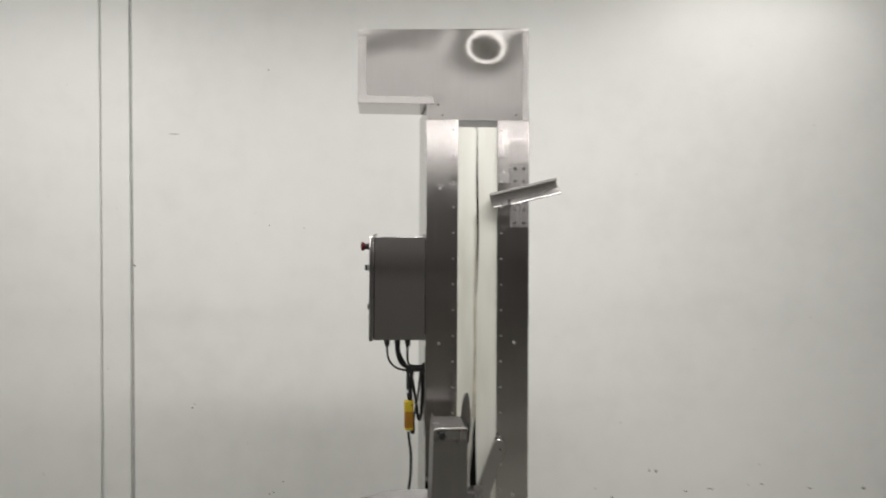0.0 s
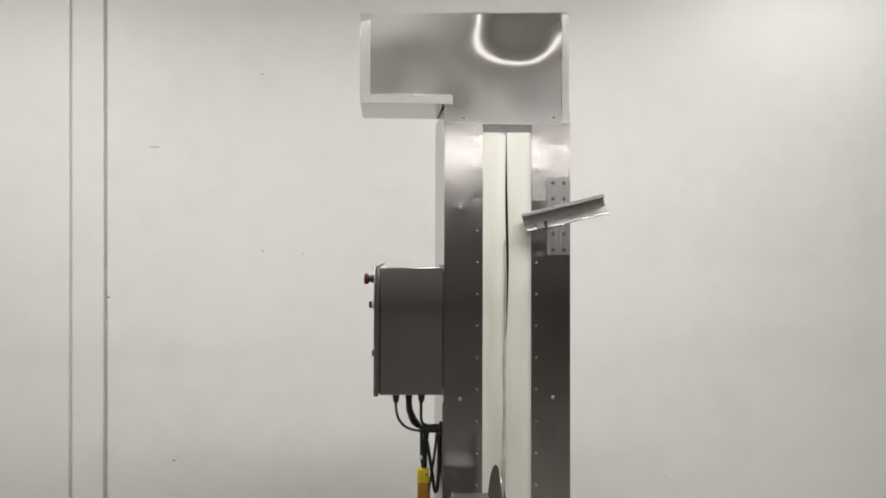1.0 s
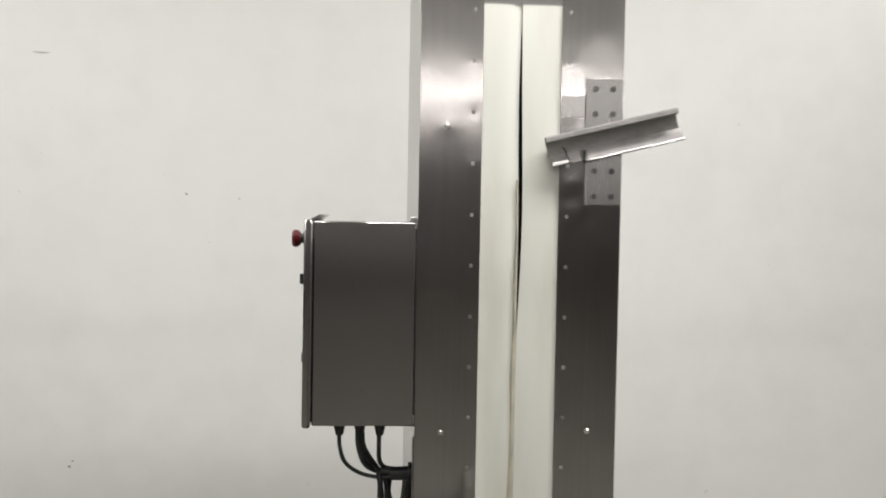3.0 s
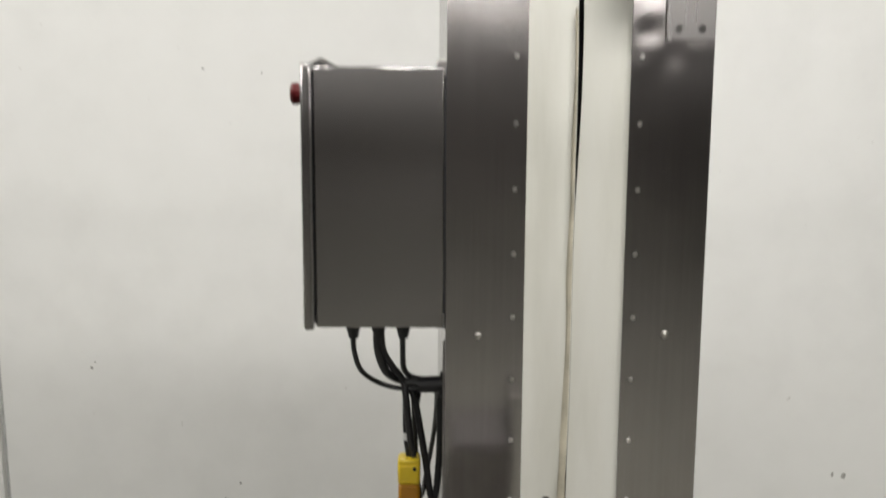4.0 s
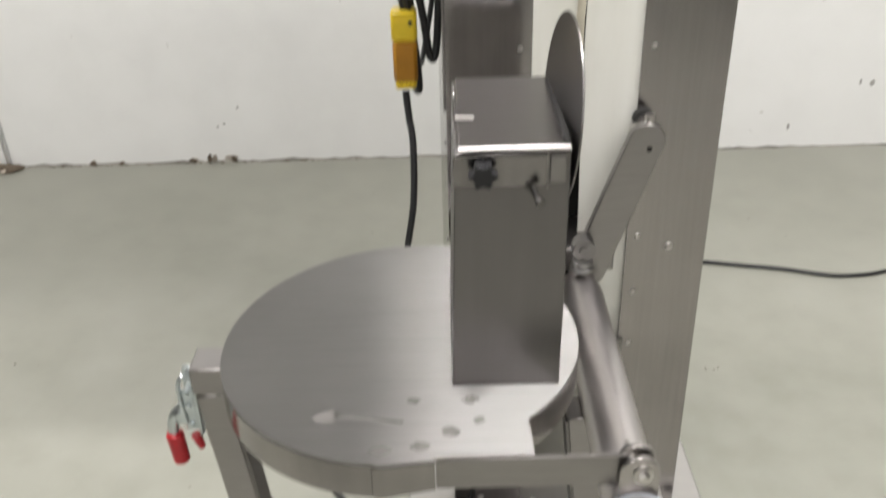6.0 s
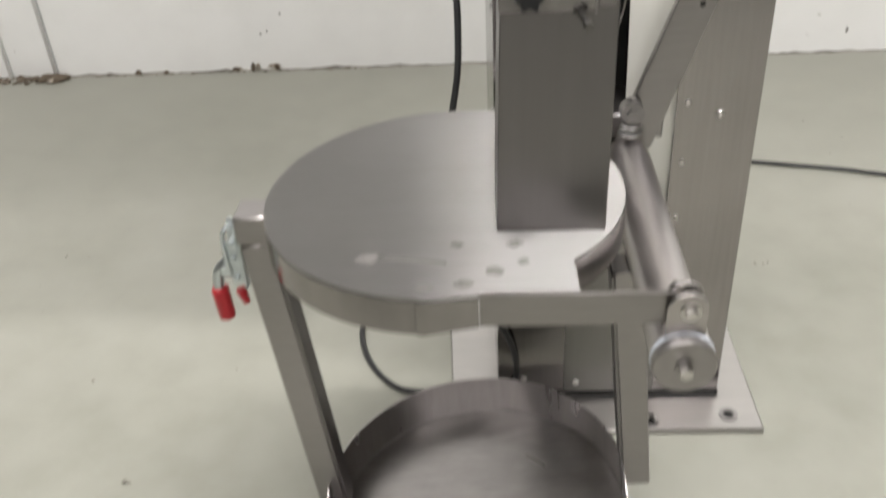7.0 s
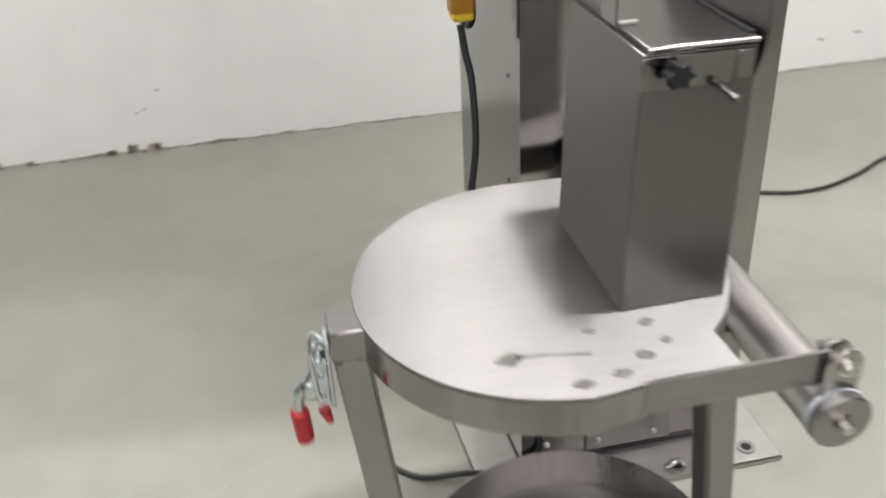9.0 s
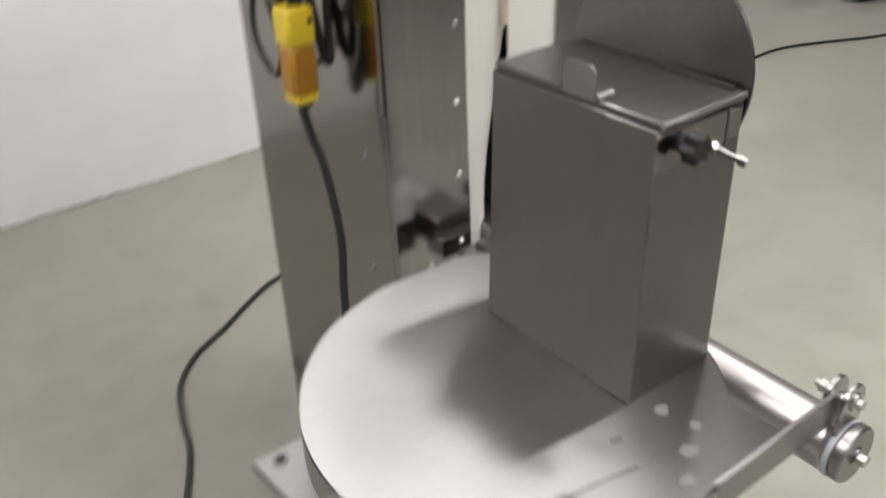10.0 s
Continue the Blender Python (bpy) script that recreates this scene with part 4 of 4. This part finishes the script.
for i, (sx, sy, r, st) in enumerate([(-0.085, -0.423, 0.0085, 1.2), (-0.0765, -0.458, 0.0075, 1.0), (-0.1085, -0.4755, 0.0105, 1.0), (-0.142, -0.4985, 0.009, 1.3), (-0.183, -0.505, 0.0075, 1.8), (-0.246, -0.449, 0.0115, 1.4), (-0.149, -0.423, 0.006, 1.4)]):
    part("stain", splash(sx, sy, r, 20 + i, st), SPLASH, top, "dull dried stain")
part("stain", prism([(-0.238, -0.443), (-0.20, -0.450), (-0.166, -0.457), (-0.160, -0.456), (-0.161, -0.463), (-0.20, -0.4535), (-0.238, -0.449)], xy, TZ + 0.0001, TZ + 0.0004), SPLASH, top, "dull dried run")

part("hinge_block", box(-0.424, -0.3795, -0.356, -0.309, TZ - 0.040, TZ - 0.0006, 0.002), STEEL_BAR, table, "square steel block at the table edge")
part("gap_pad", box(-0.396, -0.384, -0.354, -0.345, TZ - 0.046, TZ - 0.0405), INNER, table)

# hanging frame below the table, swung a little to one side
LEAN = Matrix.Translation((-0.170, 0, 0.575)) @ Matrix.Rotation(radians(-5.4), 4, "Y")
PW, PD = 0.019, 0.0225
for px_, top_ in ((-0.232, 0.0195), (0.222, -0.072)):
    part("post", moved(box(px_ - PW, px_ + PW, -0.332 - PD, -0.332 + PD, -0.452, top_, 0.0015), LEAN), STEEL_BAR, table)
    part("post_cover", moved(box(px_ + (PW - 0.0005 if px_ < 0 else -PW - 0.0035), px_ + (PW + 0.0035 if px_ < 0 else -PW + 0.0005), -0.332 - PD * 0.9, -0.332 + PD * 0.9, -0.468, top_ - 0.006), LEAN), STEEL_HOUSING, table)

TCX, TCY, TRR, TZL = -0.013, -0.365, 0.217, -0.476
tray_outline = [(TCX + TRR, -0.480)] + arc(TCX, TCY, TRR, 0, 180, 48) + [(TCX - TRR, -0.480)]
tray = part("tray", moved(prism(tray_outline, xy, TZL - 0.003, TZL, 0.0006), LEAN), STEEL_TRAY, table, "scuffed steel tray with open front")


def tray_wall():
    bm = bmesh.new()
    pts = [(TCX + TRR, -0.480, 0.004), (TCX + TRR, -0.42, 0.040)] + [(x, y, 0.070) for x, y in arc(TCX, TCY, TRR, 0, 180, 48)] + [(TCX - TRR, -0.42, 0.040), (TCX - TRR, -0.480, 0.004)]
    low = [bm.verts.new((x, y, TZL - 0.003)) for x, y, h in pts]
    high = [bm.verts.new((x, y, TZL + h)) for x, y, h in pts]
    for k in range(len(pts) - 1):
        bm.faces.new((low[k], low[k + 1], high[k + 1], high[k]))
    bmesh.ops.recalc_face_normals(bm, faces=bm.faces)
    bmesh.ops.solidify(bm, geom=bm.faces[:], thickness=0.0018)
    return moved(bm, LEAN)


part("tray_wall", tray_wall(), STEEL_WALL, table, "upright curved tray wall")
rnd = random.Random(3)
part("weld_seam", moved(hose([(x, y, TZL + 0.0004 + 0.0008 * rnd.random()) for x, y in arc(TCX, TCY, TRR - 0.0025, 8, 172, 46)], 0.0016, 6, 3), LEAN), STEEL_TRAY, tray)


def scuff(radius, a0, a1, width):
    """A pale curved scratch on the tray floor."""
    inner, outer = arc(TCX, TCY - 0.01, radius, a0, a1, 14), arc(TCX, TCY - 0.01, radius + width, a0 + 2, a1 - 2, 14)
    return moved(prism(inner + outer[::-1], xy, TZL + 0.0001, TZL + 0.0005), LEAN)


for radius, a0, a1, width in ((0.115, 196, 242, 0.006), (0.118, 214, 236, 0.004), (0.150, -28, 8, 0.005), (0.135, 40, 58, 0.004)):
    part("scuff", scuff(radius, a0, a1, width), STEEL_CHUTE, tray, "pale curved scratch")


# toggle clamp with red grips on the left post
def toggle_clamp():
    part_y = -0.326
    c = part("toggle_clamp", merge(box(-0.430, -0.425, part_y - 0.016, part_y + 0.016, 0.500, 0.575, 0.001), box(-0.446, -0.430, part_y - 0.013, part_y - 0.010, 0.505, 0.570, 0.001),
                                   box(-0.446, -0.430, part_y + 0.010, part_y + 0.013, 0.505, 0.570, 0.001)), ZINC, table, "zinc-plated toggle clamp with red grips")
    part("clamp_lever", merge(hose([(-0.438, part_y, 0.555), (-0.450, part_y, 0.535), (-0.465, part_y, 0.518), (-0.469, part_y, 0.498), (-0.469, part_y, 0.485)], 0.0070, 10),
                              box(-0.464, -0.438, part_y - 0.010, part_y + 0.010, 0.508, 0.535, 0.006)), ZINC, c)
    part("grip", merge(cylinder((-0.469, part_y, 0.492), (-0.466, part_y, 0.442), 0.0115, 0.0108, 16, 0.003)), RED, c, "red rubber grip")
    part("release_grip", merge(cylinder((-0.440, part_y - 0.004, 0.492), (-0.434, part_y - 0.004, 0.468), 0.0075, 0.0045, 12, 0.002)), RED, c, "small red release grip")
    part("hook_rod", hose([(-0.444, part_y - 0.014, 0.520), (-0.446, part_y - 0.015, 0.55), (-0.446, part_y - 0.014, 0.578), (-0.440, part_y - 0.010, 0.589), (-0.430, part_y - 0.006, 0.584)], 0.003, 8), ZINC, c)
    part("hook_rod", hose([(-0.444, part_y + 0.014, 0.520), (-0.446, part_y + 0.015, 0.55), (-0.446, part_y + 0.014, 0.578), (-0.440, part_y + 0.010, 0.589), (-0.430, part_y + 0.006, 0.584)], 0.003, 8), ZINC, c)
    part("catch_plate", merge(box(-0.430, -0.4245, part_y - 0.016, part_y + 0.016, 0.574, 0.592, 0.001), box(-0.440, -0.430, part_y - 0.011, part_y + 0.011, 0.580, 0.585, 0.001)), ZINC, c)
    for bz in (0.515, 0.545, 0.565):
        part("pivot_pin", cylinder((-0.438, part_y - 0.018, bz), (-0.438, part_y + 0.018, bz), 0.004, seg=10), ZINC, c)


toggle_clamp()

# ---------------------------------------------------------------- housing on the tabletop
HX0, HX1, HY0, HY1, HZ1 = -0.104, 0.018, -0.395, -0.184, 0.905
housing = thing("drive_housing", ((HX0 + HX1) / 2, (HY0 + HY1) / 2, TZ), "upright brushed steel housing with lid and round guard on the tabletop", "housing")
body = box(HX0 - 0.001, HX1 + 0.0005, HY0 - 0.003, HY1, TZ + 0.0003, HZ1, 0.0012)
for v in body.verts:
    f = (v.co.z - TZ) / (HZ1 - TZ)
    v.co.x += 0.007 * f * (1 if v.co.x < -0.04 else 0.2)
    v.co.y += 0.003 * f * (v.co.y < -0.3)
part("body", body, STEEL_HOUSING, housing)
# Added unseen sheet: lightens the housing's dark mirror image in the column.
part("back_fill_sheet", box(HX0 + 0.008, HX1 - 0.001, HY1 + 0.0002, HY1 + 0.0016, TZ + 0.002, HZ1 - 0.001), plain("grey_back_fill", (0.42, 0.41, 0.39), 0.6), housing, "unseen matt grey sheet added to lighten the mirrored back of the housing")
rnd = random.Random(5)
part("weld_seam", merge(*[cylinder((HX0 + 0.004 + k * 0.0105, HY0 - 0.001, TZ + 0.001), (HX0 + 0.010 + k * 0.0105, HY0 - 0.001, TZ + 0.002), 0.0013 * rnd.uniform(0.4, 1.2), seg=6) for k in range(11)],
                         *[cylinder((HX0 - 0.001, HY0 + 0.008 + k * 0.022, TZ + 0.001), (HX0 - 0.001, HY0 + 0.016 + k * 0.022, TZ + 0.0018), 0.0012 * rnd.uniform(0.4, 1.2), seg=6) for k in range(9)]), STEEL_HOUSING, housing)
lid = part("lid", merge(box(HX0 + 0.010, HX1 + 0.001, HY0 - 0.001, HY1 + 0.002, HZ1 + 0.003, HZ1 + 0.007, 0.0012), box(HX0 + 0.012, HX1 - 0.003, HY0 + 0.003, HY1 - 0.002, HZ1, HZ1 + 0.003)), STEEL_LID, housing, "dark brushed steel lid")
part("lid_edge", cylinder((HX0 + 0.010, HY0 - 0.0010, HZ1 + 0.0042), (HX1 + 0.001, HY0 - 0.0010, HZ1 + 0.0042), 0.0027, seg=14), STEEL_CHUTE, lid, "bright folded front edge")
tab_pts = [(-0.322, HZ1 + 0.005), (-0.282, HZ1 + 0.005), (-0.282, HZ1 + 0.032), (-0.287, HZ1 + 0.038), (-0.317, HZ1 + 0.038), (-0.322, HZ1 + 0.032)]
part("lid_tab", prism(tab_pts, yz, HX0 + 0.0055, HX0 + 0.008, 0.0005), STEEL_BAR, lid)
part("tab_pin", cylinder((HX0 + 0.008, -0.323, HZ1 + 0.010), (HX0 + 0.028, -0.323, HZ1 + 0.010), 0.0022, seg=8), BOLT, lid)
part("round_guard", prism(arc(-0.291, HZ1 + 0.004, 0.106, 0, 360, 56)[:-1], lambda u, v, d: (d + 0.055 * (-0.291 - u) + 0.07 * (v - HZ1), u, v), HX1 + 0.002, HX1 + 0.0045, 0.0005), STEEL_LID, housing, "thin round steel guard disc")
part("guard_weld", box(HX1 - 0.005, HX1 + 0.002, -0.385, -0.195, HZ1 + 0.0065, HZ1 + 0.0085), DARK, housing)
part("slide_strip", box(HX0 + 0.004, HX1 - 0.022, HY0 - 0.002, HY0 - 0.0002, 0.868, 0.902, 0.0006), STEEL_RIM, housing, "bright sliding strip below the lid")
part("keeper", merge(box(HX1 - 0.020, HX1 - 0.003, HY0 - 0.0035, HY0 - 0.0002, 0.872, 0.901, 0.0012), box(HX1 - 0.0225, HX1 - 0.0205, HY0 - 0.003, HY0 - 0.0002, 0.866, 0.903)), STEEL_BAR, housing)
lobes = []
for k in range(60):
    a = 2 * math.pi * k / 60
    r = 0.0125 + 0.0022 * math.cos(6 * a)
    lobes.append((-0.070 + r * math.cos(a), 0.889 + r * math.sin(a)))
part("star_knob", merge(prism(lobes, xz, HY0 - 0.026, HY0 - 0.010, 0.0015), cylinder((-0.070, HY0 - 0.012, 0.889), (-0.070, HY0 - 0.0005, 0.889), 0.008)), BLACK, housing, "black plastic star knob")
PIN_A, PIN_B = Vector((-0.022, HY0, 0.870)), Vector((-0.0135, HY0 - 0.030, 0.8625))


def along_pin(f):
    return PIN_A.lerp(PIN_B, f)


pin = part("threaded_pin", cylinder(PIN_A, along_pin(0.95), 0.0026, seg=12), PIN_STEEL, housing, "threaded steel pin")
part("pin_nut", cylinder(along_pin(0.02), along_pin(0.18), 0.0056, seg=6), PIN_STEEL, pin)
part("pin_head", cylinder(along_pin(0.86), along_pin(1.08), 0.0046, seg=12), PIN_STEEL, pin)
for k in range(8):
    part("thread", cylinder(along_pin(0.25 + 0.07 * k), along_pin(0.28 + 0.07 * k), 0.0032, seg=10), PIN_STEEL, pin)

# ---------------------------------------------------------------- tube beside the table
RX, RZ, RR = 0.088, 0.536, 0.033
tube = thing("support_tube", (RX, -0.33, RZ), "polished steel support tube with capped end and bolted bracket", "support tube")
part("tube", cylinder((RX, -0.525, RZ), (RX + 0.003, -0.088, RZ), RR, seg=48, bevel=0.002), STEEL_TUBE, tube)
part("nylon_ring", cylinder((RX, -0.5255, RZ), (RX, -0.532, RZ), RR + 0.0015, seg=48, bevel=0.001), NYLON, tube, "pale nylon ring")
cap = part("end_cap", cylinder((RX, -0.5325, RZ), (RX, -0.546, RZ), RR + 0.001, seg=48, bevel=0.002), STEEL_CAP, tube, "round turned steel end cap")
part("washer", cylinder((RX, -0.5462, RZ), (RX, -0.548, RZ), 0.011, seg=24), STEEL_BAR, cap)
part("cap_bolt", cylinder((RX, -0.548, RZ), (RX, -0.558, RZ), 0.0075, seg=6, bevel=0.0008), BOLT, cap)
lug = [(RX - 0.021, 0.560), (RX + 0.021, 0.560)] + arc(RX, 0.598, 0.021, 0, 180, 16)
bracket = part("bracket", prism(lug, xz, BAR_Y - 0.016, BAR_Y - 0.0105, 0.001), STEEL_CHUTE, tube, "round-topped steel bracket plate")
part("bracket_plate", prism(lug, xz, BAR_Y + 0.0025, BAR_Y + 0.0085, 0.001), STEEL_CHUTE, tube)
part("washer", cylinder((RX + 0.003, BAR_Y - 0.0162, 0.597), (RX + 0.003, BAR_Y - 0.0182, 0.597), 0.0105, seg=24), BOLT, bracket)
part("bracket_bolt", cylinder((RX + 0.003, BAR_Y - 0.0182, 0.597), (RX + 0.003, BAR_Y - 0.0245, 0.597), 0.0065, seg=6, bevel=0.0008), BOLT, bracket)
part("bracket_nut", merge(cylinder((RX - 0.006, BAR_Y + 0.009, 0.604), (RX - 0.006, BAR_Y + 0.018, 0.604), 0.008, seg=6), cylinder((RX - 0.006, BAR_Y + 0.018, 0.604), (RX - 0.006, BAR_Y + 0.024, 0.604), 0.0045, seg=10)), BOLT, tube)
part("spacer", cylinder((RX - 0.006, BAR_Y - 0.011, 0.597), (RX - 0.006, BAR_Y + 0.003, 0.597), 0.009, seg=16), BOLT, tube)
part("knuckle", merge(cylinder((RX + 0.003, -0.089, RZ + 0.004), (RX + 0.003, -0.0605, RZ + 0.006), 0.026, seg=28, bevel=0.002)), STEEL_TUBE, tube, "turned steel knuckle")
for k, z in enumerate((0.580, 0.590, 0.600)):
    part("spring_washer", cylinder((RX + 0.004, -0.080, z - 0.003), (RX + 0.004, -0.080, z + 0.003), 0.0175 - 0.002 * k, seg=24, bevel=0.0012), BOLT_GREY, tube)
part("eye_bolt", merge(ring((RX + 0.004, -0.092, 0.614), (RX + 0.004, -0.070, 0.614), 0.008, 0.017, 24), cylinder((RX + 0.004, -0.096, 0.614), (RX + 0.004, -0.066, 0.614), 0.0078, seg=12)), BOLT_GREY, tube)

# lever from the column bolt to the tube
lever = thing("lever_arm", (0.135, -0.05, 0.58), "flat round-ended steel lever between column and tube", "lever")
a0, a1 = Vector((0.176, 0.772)), Vector((0.104, 0.560))
way = (a1 - a0).normalized()
ang = math.degrees(math.atan2(way.y, way.x))
pts = arc(a0.x, a0.y, 0.0255, ang + 90, ang + 270, 14) + arc(a1.x, a1.y, 0.027, ang - 90, ang + 90, 14)
part("lever_plate", prism(pts, xz, -0.060, -0.045, 0.0012), STEEL_BAR, lever)
part("pivot_stud", cylinder((a0.x, -0.045, a0.y), (a0.x, 0.002, a0.y), 0.013, seg=20), BOLT, lever)
part("pivot_hole", cylinder((a0.x + 0.004, -0.0602, a0.y - 0.012), (a0.x + 0.004, -0.0606, a0.y - 0.012), 0.0042, seg=14), INNER, lever)
part("pivot_nut", merge(cylinder((a0.x + 0.002, -0.052, a0.y + 0.0245), (a0.x + 0.002, -0.052, a0.y + 0.036), 0.007, seg=8)), BOLT, lever)
# Dark ring put on the column in place of the pivot's soft shadow.
part("pivot_shadow_ring", ring((a0.x + 0.004, -0.010, a0.y + 0.012), (a0.x + 0.004, 0.0, a0.y + 0.012), 0.008, 0.0155, 28), DARK, lever, "dark ring in place of the shadow behind the lever pivot")
